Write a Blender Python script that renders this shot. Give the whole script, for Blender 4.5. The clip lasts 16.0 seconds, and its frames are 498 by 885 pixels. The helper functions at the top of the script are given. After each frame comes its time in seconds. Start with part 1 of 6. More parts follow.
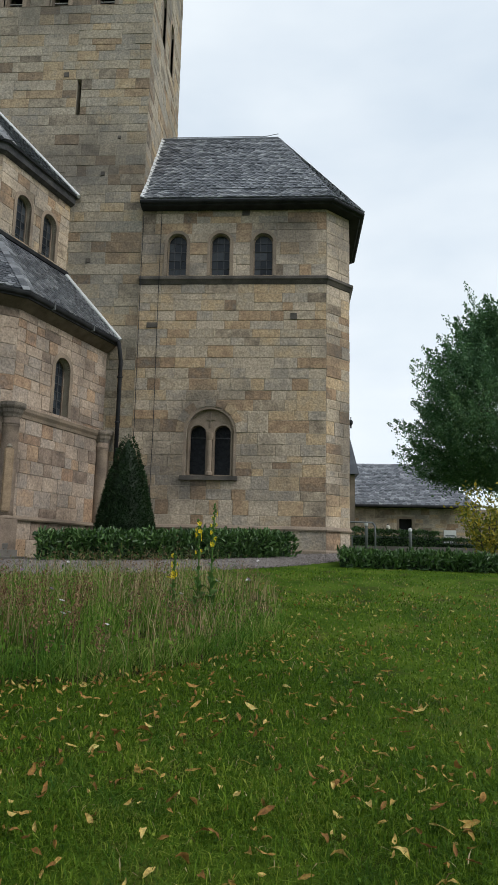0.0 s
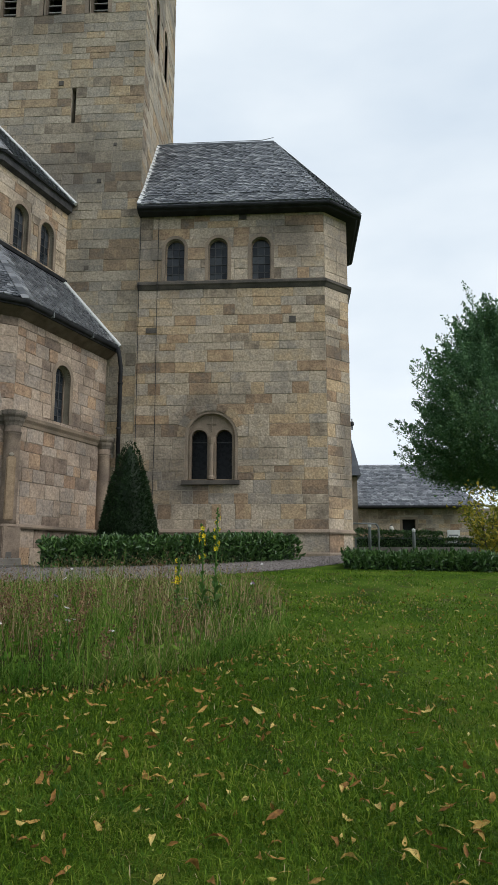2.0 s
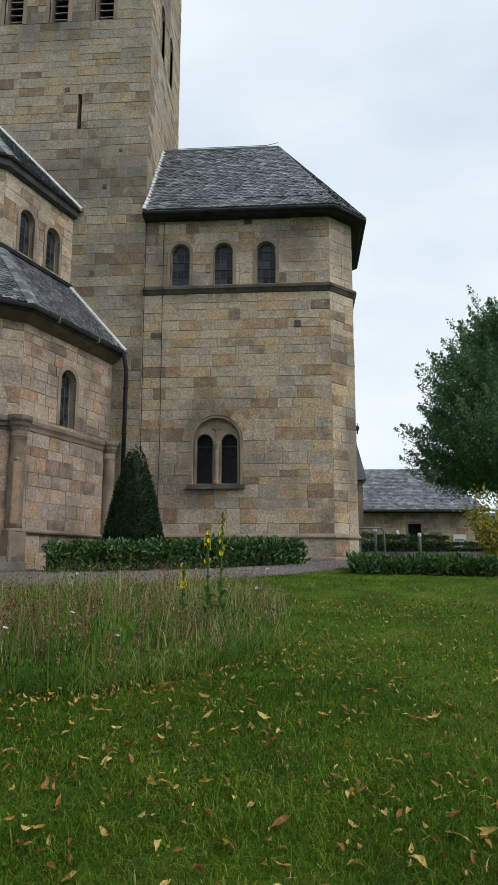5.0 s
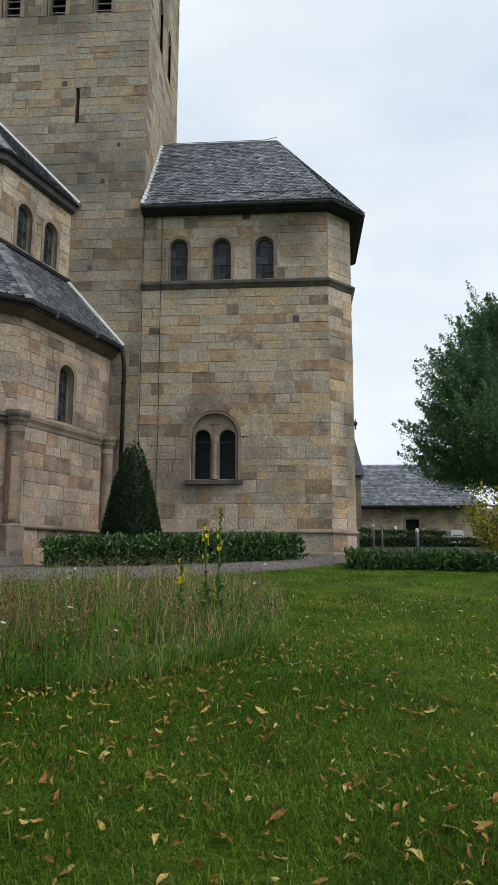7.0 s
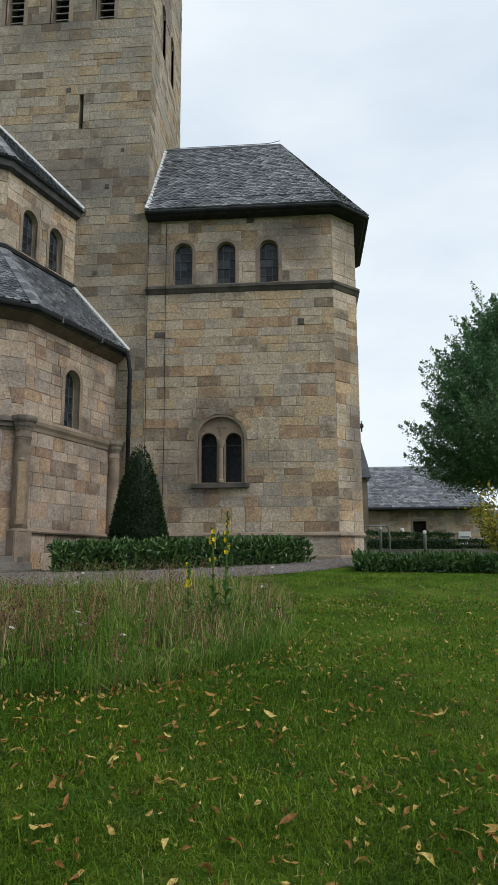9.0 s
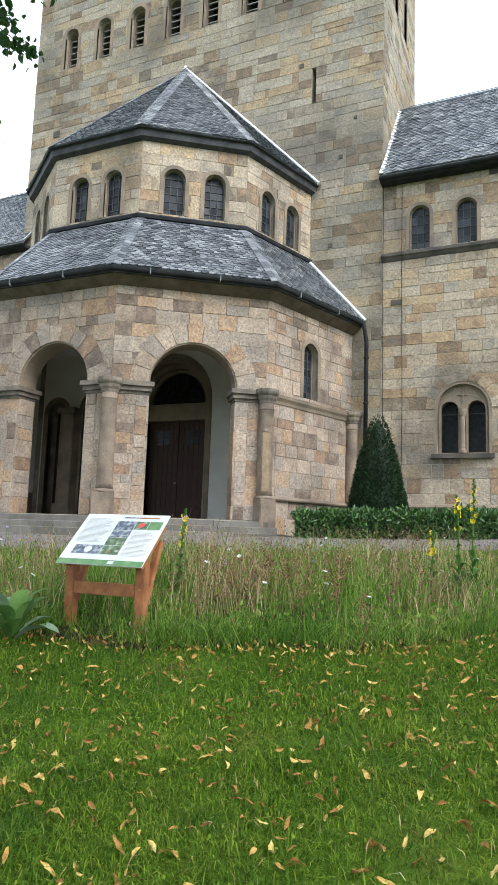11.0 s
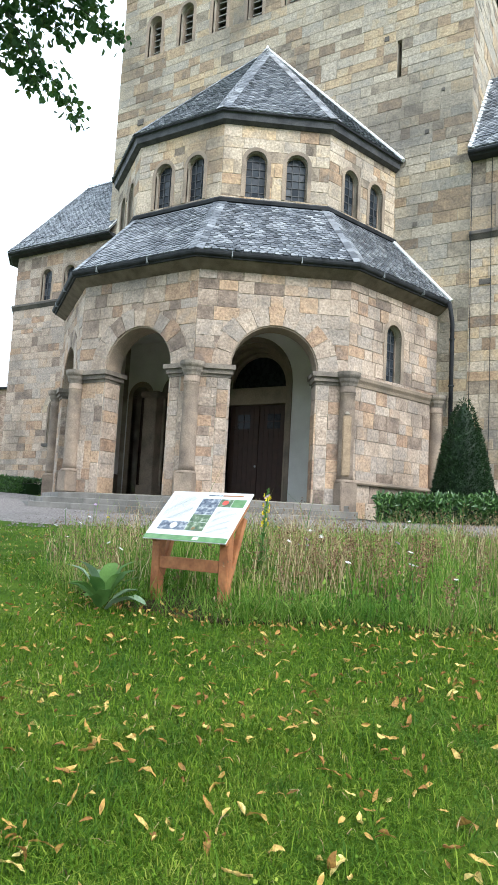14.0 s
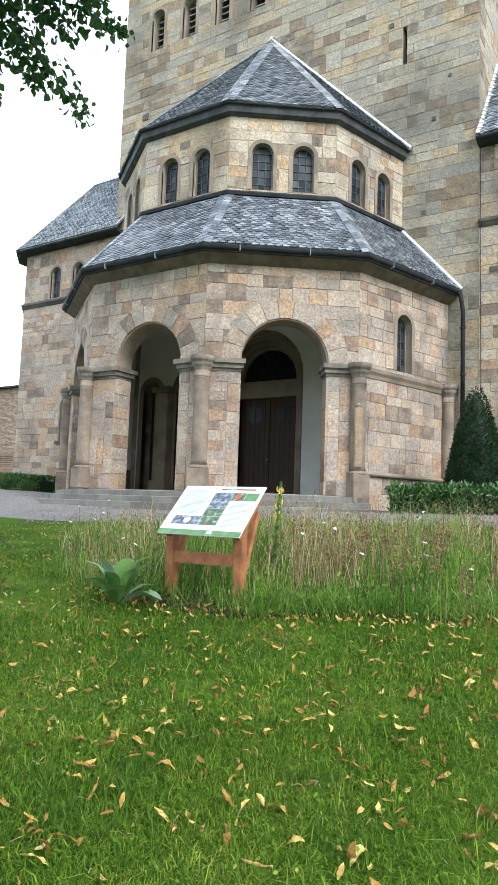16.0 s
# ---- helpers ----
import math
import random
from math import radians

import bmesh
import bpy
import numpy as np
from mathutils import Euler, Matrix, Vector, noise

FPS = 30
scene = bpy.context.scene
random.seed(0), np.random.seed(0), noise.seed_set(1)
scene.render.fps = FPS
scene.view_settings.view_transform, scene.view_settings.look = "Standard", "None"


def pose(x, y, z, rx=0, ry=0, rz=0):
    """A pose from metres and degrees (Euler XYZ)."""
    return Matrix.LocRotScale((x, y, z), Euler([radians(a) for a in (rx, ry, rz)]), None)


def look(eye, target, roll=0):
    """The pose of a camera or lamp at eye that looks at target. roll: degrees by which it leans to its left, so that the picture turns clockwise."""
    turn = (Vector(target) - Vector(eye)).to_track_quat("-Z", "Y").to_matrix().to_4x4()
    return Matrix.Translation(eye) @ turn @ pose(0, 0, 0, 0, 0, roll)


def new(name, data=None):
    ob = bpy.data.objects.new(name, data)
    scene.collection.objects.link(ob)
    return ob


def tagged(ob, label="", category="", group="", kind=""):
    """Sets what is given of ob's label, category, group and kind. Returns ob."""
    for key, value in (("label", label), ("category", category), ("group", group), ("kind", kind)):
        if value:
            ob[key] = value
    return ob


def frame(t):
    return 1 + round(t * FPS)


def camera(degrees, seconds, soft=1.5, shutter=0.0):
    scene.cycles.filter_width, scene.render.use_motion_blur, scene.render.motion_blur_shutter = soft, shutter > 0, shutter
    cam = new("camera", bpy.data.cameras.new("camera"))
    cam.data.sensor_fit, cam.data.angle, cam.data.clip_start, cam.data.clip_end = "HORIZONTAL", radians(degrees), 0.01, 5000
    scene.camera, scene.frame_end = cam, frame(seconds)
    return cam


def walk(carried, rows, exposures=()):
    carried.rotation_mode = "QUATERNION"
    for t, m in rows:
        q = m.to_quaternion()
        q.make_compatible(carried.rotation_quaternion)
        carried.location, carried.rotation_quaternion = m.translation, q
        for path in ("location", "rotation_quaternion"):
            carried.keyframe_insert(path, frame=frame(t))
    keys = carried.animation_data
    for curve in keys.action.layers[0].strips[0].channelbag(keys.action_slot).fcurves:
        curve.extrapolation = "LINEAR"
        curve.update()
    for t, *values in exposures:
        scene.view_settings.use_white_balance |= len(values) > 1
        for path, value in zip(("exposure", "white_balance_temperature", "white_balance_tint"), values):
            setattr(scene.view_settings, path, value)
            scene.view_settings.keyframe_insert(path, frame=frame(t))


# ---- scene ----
cam = camera(40.2, 16.0, soft=0.8)
PATH = [
    (0, pose(0.000, 0.000, 0.200, 99.56, -1.25, 3.47)),
    (0.5, pose(0.000, 0.000, 0.200, 99.89, -0.88, 3.58)),
    (1, pose(0.000, 0.000, 0.200, 99.99, -0.20, 3.63)),
    (1.5, pose(0.000, 0.000, 0.200, 99.80, -0.23, 3.85)),
    (2, pose(0.000, 0.000, 0.200, 99.86, -0.12, 3.79)),
    (2.5, pose(0.000, 0.000, 0.200, 99.81, -0.27, 3.98)),
    (3, pose(0.000, 0.000, 0.200, 100.00, -0.32, 4.15)),
    (3.5, pose(0.000, 0.000, 0.200, 100.16, -0.21, 4.26)),
    (4, pose(0.000, 0.000, 0.200, 100.24, -0.18, 4.27)),
    (6.5, pose(0.000, 0.000, 0.200, 99.99, -0.14, 4.13)),
    (7, pose(0.000, 0.000, 0.200, 99.84, -0.19, 4.06)),
    (7.5, pose(0.000, 0.000, 0.200, 100.03, -0.01, 4.33)),
    (8, pose(0.000, 0.000, 0.200, 99.89, 0.33, 4.43)),
    (8.5, pose(0.000, 0.000, 0.200, 99.97, -0.08, 4.34)),
    (9, pose(0.000, 0.000, 0.200, 100.11, 0.24, 4.66)),
    (9.5, pose(0.000, 0.000, 0.200, 100.31, 0.40, 5.93)),
    (10, pose(-0.014, -0.014, 0.179, 100.32, 1.16, 14.12)),
    (10.1, pose(-0.017, -0.017, 0.174, 100.10, 0.59, 16.84)),
    (10.2, pose(-0.020, -0.020, 0.170, 99.42, 1.75, 20.06)),
    (12.3, pose(-0.100, -0.035, 0.060, 96.55, -4.33, 27.00)),
    (12.5, pose(-0.100, -0.035, 0.060, 96.87, -4.38, 27.61)),
    (13, pose(-0.100, -0.035, 0.060, 95.96, -3.45, 28.94)),
    (13.5, pose(-0.100, -0.035, 0.060, 96.26, -3.13, 30.06)),
    (14, pose(-0.100, -0.035, 0.060, 96.02, -3.10, 30.75)),
    (14.5, pose(-0.100, -0.035, 0.060, 96.88, -2.58, 31.33)),
    (15, pose(-0.100, -0.035, 0.060, 97.73, -3.06, 32.68)),
    (15.5, pose(-0.100, -0.035, 0.060, 95.89, -1.84, 32.28)),
    (16, pose(-0.100, -0.035, 0.060, 95.42, -2.05, 31.85)),
]
EXPOSURES = [(0, -0.03, 6500, 10), (9.4, -0.03, 6500, 10), (10.2, 0.38, 6450, 10), (12.2, 1.58, 6050, 8.5), (14, 1.4, 6050, 8.5), (16, 1.32, 6050, 8.5)]
walk(cam, PATH, EXPOSURES)



# ---------------------------------------------------------------- light
def make_world():
    w = bpy.data.worlds.new("overcast_sky")
    scene.world = w
    w.use_nodes = True
    n, l = w.node_tree.nodes, w.node_tree.links
    n.clear()
    out, bg = n.new("ShaderNodeOutputWorld"), n.new("ShaderNodeBackground")
    sky = n.new("ShaderNodeTexSky")
    sky.sky_type, sky.sun_disc = "NISHITA", False
    sky.sun_elevation, sky.sun_rotation = radians(SUN_EL), radians(SUN_AZ)
    scale = n.new("ShaderNodeMix")
    scale.data_type, scale.blend_type = "RGBA", "MULTIPLY"
    scale.inputs[0].default_value = 1.0
    scale.inputs[7].default_value = (0.12, 0.12, 0.12, 1)
    co, noi, ramp, mix = n.new("ShaderNodeTexCoord"), n.new("ShaderNodeTexNoise"), n.new("ShaderNodeValToRGB"), n.new("ShaderNodeMix")
    mp = n.new("ShaderNodeMapping")
    mp.inputs["Scale"].default_value = (1.0, 1.0, 2.6)
    noi.inputs["Scale"].default_value, noi.inputs["Detail"].default_value = 1.7, 5
    ramp.color_ramp.elements[0].position, ramp.color_ramp.elements[0].color = 0.34, (0.66, 0.76, 0.86, 1)
    ramp.color_ramp.elements[1].position, ramp.color_ramp.elements[1].color = 0.62, (0.88, 0.95, 1.0, 1)
    mix.data_type = "RGBA"
    mix.inputs[0].default_value = 0.9
    l.new(co.outputs["Generated"], mp.inputs["Vector"])
    l.new(mp.outputs[0], noi.inputs["Vector"])
    l.new(noi.outputs[0], ramp.inputs[0])
    l.new(sky.outputs[0], scale.inputs[6])
    l.new(scale.outputs[2], mix.inputs[6])
    l.new(ramp.outputs[0], mix.inputs[7])
    l.new(mix.outputs[2], bg.inputs[0])
    bg.inputs[1].default_value = 1.1
    l.new(bg.outputs[0], out.inputs[0])
    sun = new("sun", bpy.data.lights.new("sun", "SUN"))
    sun.data.energy, sun.data.angle, sun.data.color = 1.75, radians(30), (1.0, 0.96, 0.9)
    e, a = radians(SUN_EL), radians(SUN_AZ)
    way = Vector((math.sin(a) * math.cos(e), math.cos(a) * math.cos(e), math.sin(e)))
    sun.matrix_world = look(way * 60, (0, 0, 0))


SUN_EL, SUN_AZ = 42, 112
make_world()


# ---------------------------------------------------------------- materials
def material(name, cols, nscale=1.0, rand=0.0, rough=(0.8, 0.95), bump=(30, 0.3, 0.01), stain=None, metal=0.0, thin=0.0, grain=0.15, spec=0.3, coarse=None):
    m = bpy.data.materials.new(name)
    m.use_nodes = True
    n, l = m.node_tree.nodes, m.node_tree.links
    b = n["Principled BSDF"]
    b.inputs["Metallic"].default_value = metal
    b.inputs["Specular IOR Level"].default_value = spec
    geo = n.new("ShaderNodeNewGeometry")

    def noise_at(scale, detail=4):
        q = n.new("ShaderNodeTexNoise")
        q.inputs["Scale"].default_value, q.inputs["Detail"].default_value = scale, detail
        l.new(geo.outputs["Position"], q.inputs["Vector"])
        return q.outputs[0]

    def calc(op, a, c):
        q = n.new("ShaderNodeMath")
        q.operation = op
        for i, v in enumerate((a, c)):
            if isinstance(v, (int, float)):
                q.inputs[i].default_value = v
            else:
                l.new(v, q.inputs[i])
        return q.outputs[0]

    base = noise_at(nscale)
    spread = n.new("ShaderNodeMapRange")
    spread.inputs["From Min"].default_value, spread.inputs["From Max"].default_value = 0.3, 0.7
    l.new(base, spread.inputs["Value"])
    fac = spread.outputs[0]
    if rand:
        info = n.new("ShaderNodeObjectInfo")
        r = calc("FRACT", calc("ADD", info.outputs["Random"], geo.outputs["Random Per Island"]), 0)
        fac = calc("ADD", calc("MULTIPLY", fac, 1 - rand), calc("MULTIPLY", r, rand))
    ramp = n.new("ShaderNodeValToRGB")
    cr = ramp.color_ramp
    while len(cr.elements) < len(cols):
        cr.elements.new(0.5)
    for e, (p, c) in zip(cr.elements, cols):
        e.position, e.color = p, (*c, 1)
    l.new(fac, ramp.inputs[0])
    col = ramp.outputs[0]
    fine = noise_at(bump[0], 5)
    if grain:
        g = n.new("ShaderNodeMix")
        g.data_type, g.blend_type = "RGBA", "MULTIPLY"
        g.inputs[0].default_value = 1.0
        v = n.new("ShaderNodeMapRange")
        v.inputs["From Min"].default_value, v.inputs["From Max"].default_value = 0.25, 0.75
        v.inputs["To Min"].default_value, v.inputs["To Max"].default_value = 1 - grain, 1 + grain
        l.new(fine, v.inputs["Value"])
        l.new(col, g.inputs[6])
        l.new(v.outputs[0], g.inputs[7])
        col = g.outputs[2]
    for colour, sc, lo, hi, amount in ([stain] if isinstance(stain, tuple) else stain or []):
        s = n.new("ShaderNodeMapRange")
        s.inputs["From Min"].default_value, s.inputs["From Max"].default_value, s.inputs["To Max"].default_value = lo, hi, amount
        l.new(noise_at(sc, 6), s.inputs["Value"])
        g = n.new("ShaderNodeMix")
        g.data_type = "RGBA"
        l.new(s.outputs[0], g.inputs[0])
        l.new(col, g.inputs[6])
        g.inputs[7].default_value = (*colour, 1)
        col = g.outputs[2]
    l.new(col, b.inputs["Base Color"])
    q = n.new("ShaderNodeMapRange")
    q.inputs["To Min"].default_value, q.inputs["To Max"].default_value = rough
    l.new(fine, q.inputs["Value"])
    l.new(q.outputs[0], b.inputs["Roughness"])
    height = fine
    if coarse:
        height = calc("ADD", fine, calc("MULTIPLY", noise_at(coarse[0], 3), coarse[1]))
    if bump[1]:
        bp = n.new("ShaderNodeBump")
        bp.inputs["Strength"].default_value, bp.inputs["Distance"].default_value = bump[1], bump[2]
        l.new(height, bp.inputs["Height"])
        l.new(bp.outputs[0], b.inputs["Normal"])
    if thin:
        t, mx = n.new("ShaderNodeBsdfTranslucent"), n.new("ShaderNodeMixShader")
        l.new(col, t.inputs[0])
        mx.inputs[0].default_value = thin
        l.new(b.outputs[0], mx.inputs[1])
        l.new(t.outputs[0], mx.inputs[2])
        l.new(mx.outputs[0], n["Material Output"].inputs[0])
    return m


STONE = material("sandstone", [(0.0, (0.124, 0.100, 0.080)), (0.1, (0.253, 0.202, 0.152)), (0.2, (0.460, 0.375, 0.278)), (0.33, (0.325, 0.284, 0.239)), (0.47, (0.497, 0.408, 0.314)), (0.6, (0.390, 0.324, 0.247)), (0.73, (0.479, 0.355, 0.224)), (0.84, (0.348, 0.238, 0.154)), (0.93, (0.235, 0.168, 0.117)), (1.0, (0.184, 0.164, 0.143))],
                 3.4, 0.86, (0.82, 0.97), (17, 0.65, 0.024), [((0.1, 0.089, 0.079), 0.42, 0.5, 0.66, 0.62), ((0.12, 0.102, 0.084), 5.0, 0.56, 0.74, 0.25)], grain=0.38, spec=0.2, coarse=(6, 1.2))
GREYSTONE = material("greyed_sandstone", [(0.0, (0.105, 0.089, 0.071)), (0.1, (0.208, 0.174, 0.134)), (0.2, (0.368, 0.314, 0.236)), (0.33, (0.271, 0.247, 0.209)), (0.47, (0.397, 0.342, 0.267)), (0.6, (0.314, 0.275, 0.213)), (0.73, (0.401, 0.308, 0.197)), (0.84, (0.277, 0.204, 0.137)), (0.93, (0.192, 0.147, 0.106)), (1.0, (0.158, 0.146, 0.129))],
                     3.4, 0.86, (0.82, 0.97), (17, 0.65, 0.024), [((0.09, 0.083, 0.074), 0.35, 0.48, 0.66, 0.62), ((0.115, 0.1, 0.084), 5.0, 0.56, 0.74, 0.25)], grain=0.38, spec=0.2, coarse=(6, 1.2))
PINKSTONE = material("reddish_sandstone", [(0.0, (0.110, 0.085, 0.070)), (0.12, (0.243, 0.185, 0.147)), (0.25, (0.385, 0.305, 0.241)), (0.4, (0.304, 0.259, 0.223)), (0.55, (0.444, 0.351, 0.276)), (0.68, (0.353, 0.273, 0.212)), (0.8, (0.417, 0.290, 0.193)), (0.9, (0.289, 0.193, 0.134)), (1.0, (0.170, 0.141, 0.123))],
                 3.4, 0.86, (0.82, 0.97), (17, 0.65, 0.024), [((0.085, 0.073, 0.066), 0.6, 0.5, 0.68, 0.55), ((0.11, 0.088, 0.073), 5.0, 0.56, 0.74, 0.25)], grain=0.38, spec=0.2, coarse=(6, 1.2))
MORTAR = material("lime_mortar", [(0, (0.24, 0.208, 0.165)), (0.6, (0.38, 0.335, 0.27)), (1, (0.5, 0.45, 0.37))], 2.0, 0, (0.9, 1), (60, 0.4, 0.01), ((0.19, 0.168, 0.145), 0.6, 0.46, 0.7, 0.7))
DRESSED = material("dressed_sandstone", [(0, (0.17, 0.138, 0.108)), (0.5, (0.275, 0.218, 0.168)), (1, (0.34, 0.26, 0.188))], 1.6, 0.35, (0.8, 0.95), (30, 0.4, 0.01),
                   ((0.1, 0.088, 0.077), 1.1, 0.48, 0.74, 0.65), grain=0.22, spec=0.2)
SCARSTONE = material("fresh_broken_sandstone", [(0, (0.21, 0.152, 0.1)), (1, (0.36, 0.265, 0.175))], 4, 0, (0.85, 0.95), (30, 0.5, 0.01), grain=0.2)
COLUMNSTONE = material("stained_column_stone", [(0, (0.14, 0.108, 0.086)), (0.5, (0.23, 0.18, 0.14)), (1, (0.32, 0.25, 0.185))], 2.2, 0.3, (0.8, 0.95), (30, 0.45, 0.01),
                       [((0.075, 0.064, 0.056), 1.4, 0.48, 0.7, 0.6), ((0.36, 0.28, 0.2), 3.0, 0.58, 0.75, 0.5)], grain=0.25, spec=0.2)
CAPSTONE = material("weathered_capital_stone", [(0, (0.09, 0.078, 0.068)), (0.5, (0.17, 0.145, 0.12)), (1, (0.29, 0.24, 0.19))], 3.5, 0.3, (0.8, 0.95), (40, 0.4, 0.01), grain=0.25)
DARKSTONE = material("weathered_dark_stone", [(0, (0.05, 0.045, 0.041)), (0.5, (0.085, 0.076, 0.068)), (1, (0.15, 0.13, 0.108))], 2.5, 0.3, (0.8, 0.95), (40, 0.4, 0.01), grain=0.25)
SLATE = material("roof_slate", [(0, (0.032, 0.037, 0.046)), (0.35, (0.1, 0.11, 0.128)), (0.75, (0.2, 0.213, 0.235)), (1, (0.36, 0.375, 0.395))], 1.5, 0.75, (0.34, 0.52), (35, 0.4, 0.008),
                 ((0.24, 0.245, 0.23), 2.0, 0.6, 0.78, 0.22), grain=0.25, spec=0.5)
LEAD = material("lead_flashing", [(0, (0.5, 0.51, 0.52)), (1, (0.7, 0.71, 0.71))], 6, 0.3, (0.4, 0.6), (30, 0.15, 0.005), grain=0.1)
FASCIA = material("dark_zinc_eaves", [(0, (0.018, 0.019, 0.022)), (1, (0.04, 0.042, 0.046))], 3, 0, (0.6, 0.8), (20, 0.1, 0.004), grain=0.1, spec=0.15)
DARKSLATE = material("dark_slate_cladding", [(0, (0.028, 0.029, 0.033)), (1, (0.075, 0.075, 0.078))], 4, 0, (0.5, 0.7), (30, 0.5, 0.02), ((0.15, 0.135, 0.115), 2.2, 0.58, 0.75, 0.4), grain=0.3)
PLASTER = material("white_plaster", [(0, (0.68, 0.655, 0.61)), (1, (0.8, 0.78, 0.74))], 1.2, 0, (0.85, 0.95), (40, 0.12, 0.004), ((0.4, 0.38, 0.35), 0.8, 0.55, 0.8, 0.35), grain=0.05)
# brown darkened to hold the shadow under the porch eaves
SOFFITSHADED = material("brown_soffit_with_shadow", [(0, (0.1, 0.08, 0.062)), (1, (0.19, 0.152, 0.118))], 3, 0, (0.7, 0.9), (40, 0.2, 0.005), spec=0.1)
DOORWOOD = material("dark_brown_door_wood", [(0, (0.035, 0.017, 0.012)), (1, (0.06, 0.028, 0.019))], 4, 0.3, (0.45, 0.65), (50, 0.15, 0.003), grain=0.15)
GLASS = material("dark_leaded_glass", [(0, (0.01, 0.013, 0.018)), (0.5, (0.02, 0.026, 0.034)), (1, (0.07, 0.078, 0.088))], 3, 0.8, (0.2, 0.4), (8, 0.12, 0.01), grain=0.1, spec=0.2)
DARKGLASS = material("black_glass", [(0, (0.004, 0.005, 0.007)), (1, (0.01, 0.012, 0.015))], 3, 0.3, (0.2, 0.35), (8, 0.08, 0.01), grain=0.1, spec=0.2)
LEADBAR = material("lead_cames", [(0, (0.05, 0.052, 0.055)), (1, (0.09, 0.09, 0.095))], 8, 0, (0.5, 0.7), (30, 0.1, 0.003))
LOUVRE = material("grey_louvre_wood", [(0, (0.3, 0.29, 0.27)), (1, (0.47, 0.46, 0.43))], 5, 0.4, (0.8, 0.95), (40, 0.2, 0.005))
# near-black sheet colour that stands for the shade of rooms behind openings
SHADE_BLACK = material("painted_interior_shade", [(0, (0.01, 0.01, 0.011)), (1, (0.016, 0.016, 0.017))], 3, 0, (0.9, 1), (20, 0, 0))
GRAVEL = material("grey_gravel", [(0, (0.045, 0.04, 0.037)), (0.45, (0.15, 0.132, 0.124)), (0.75, (0.27, 0.242, 0.228)), (1, (0.5, 0.46, 0.43))], 22, 0.45, (0.85, 1), (34, 1.0, 0.04), ((0.1, 0.09, 0.082), 0.9, 0.5, 0.7, 0.5), grain=0.45)
STEPSTONE = material("step_stone", [(0, (0.12, 0.11, 0.098)), (1, (0.25, 0.23, 0.205))], 2.5, 0.5, (0.8, 0.95), (50, 0.3, 0.008), ((0.08, 0.075, 0.068), 1.5, 0.48, 0.7, 0.65))
SOIL = material("lawn_soil", [(0, (0.032, 0.066, 0.007)), (0.45, (0.05, 0.095, 0.01)), (0.8, (0.077, 0.124, 0.015)), (1, (0.105, 0.12, 0.025))], 1.3, 0, (0.95, 1), (40, 0.6, 0.03), ((0.05, 0.036, 0.02), 1.9, 0.56, 0.72, 0.75), grain=0.35, spec=0.03)
# soil brown taken towards black for the shade at the plants' base
BEDSOIL_SHADED = material("brown_bed_soil_with_shade", [(0, (0.018, 0.014, 0.009)), (0.6, (0.04, 0.03, 0.018)), (1, (0.09, 0.062, 0.032))], 9, 0, (0.95, 1), (40, 0.8, 0.03), grain=0.4, spec=0.03)
GRASS = material("lawn_grass", [(0, (0.022, 0.058, 0.007)), (0.35, (0.068, 0.142, 0.011)), (0.7, (0.145, 0.238, 0.02)), (0.9, (0.27, 0.33, 0.047)), (1, (0.43, 0.41, 0.14))], 0.9, 0.76, (0.5, 0.7), (20, 0, 0), ((0.028, 0.095, 0.018), 2.1, 0.52, 0.66, 0.4), thin=0.3, grain=0.15, spec=0.12)
TALLGRASS = material("meadow_grass", [(0, (0.028, 0.085, 0.012)), (0.4, (0.085, 0.19, 0.022)), (0.75, (0.2, 0.31, 0.05)), (0.92, (0.38, 0.4, 0.12)), (1, (0.56, 0.52, 0.25))], 0.9, 0.72, (0.5, 0.7), (20, 0, 0), thin=0.35, grain=0.1, spec=0.12)
STRAW = material("dry_meadow_stalks", [(0, (0.13, 0.075, 0.04)), (0.45, (0.33, 0.24, 0.12)), (0.8, (0.55, 0.44, 0.25)), (1, (0.74, 0.65, 0.42))], 1.1, 0.8, (0.7, 0.9), (20, 0, 0), thin=0.25, grain=0.1)
DOCK = material("rust_brown_dock", [(0, (0.09, 0.05, 0.028)), (0.6, (0.2, 0.118, 0.06)), (1, (0.36, 0.25, 0.13))], 2, 0.7, (0.8, 0.95), (40, 0.2, 0.005), grain=0.1)
SEED = material("brown_seed_heads", [(0, (0.1, 0.065, 0.035)), (1, (0.28, 0.19, 0.11))], 2, 0.7, (0.8, 0.95), (40, 0.2, 0.005))
HEDGE = material("hedge_leaves", [(0, (0.02, 0.052, 0.015)), (0.55, (0.05, 0.115, 0.026)), (0.9, (0.095, 0.185, 0.045)), (1, (0.17, 0.25, 0.08))], 1.5, 0.75, (0.3, 0.5), (20, 0, 0), thin=0.12, grain=0.1, spec=0.5)
# yew green, dark enough to serve as painted shade inside the hedges too
YEW_AND_SHADE = material("yew_foliage_and_hedge_shade", [(0, (0.008, 0.02, 0.007)), (0.6, (0.016, 0.042, 0.012)), (1, (0.035, 0.075, 0.02))], 2.5, 0.7, (0.5, 0.7), (20, 0, 0), thin=0.1, grain=0.1)
TREELEAF = material("tree_leaves", [(0, (0.035, 0.095, 0.04)), (0.6, (0.085, 0.19, 0.075)), (1, (0.19, 0.31, 0.13))], 0.4, 0.65, (0.45, 0.65), (20, 0, 0), thin=0.25, grain=0.1, spec=0.4)
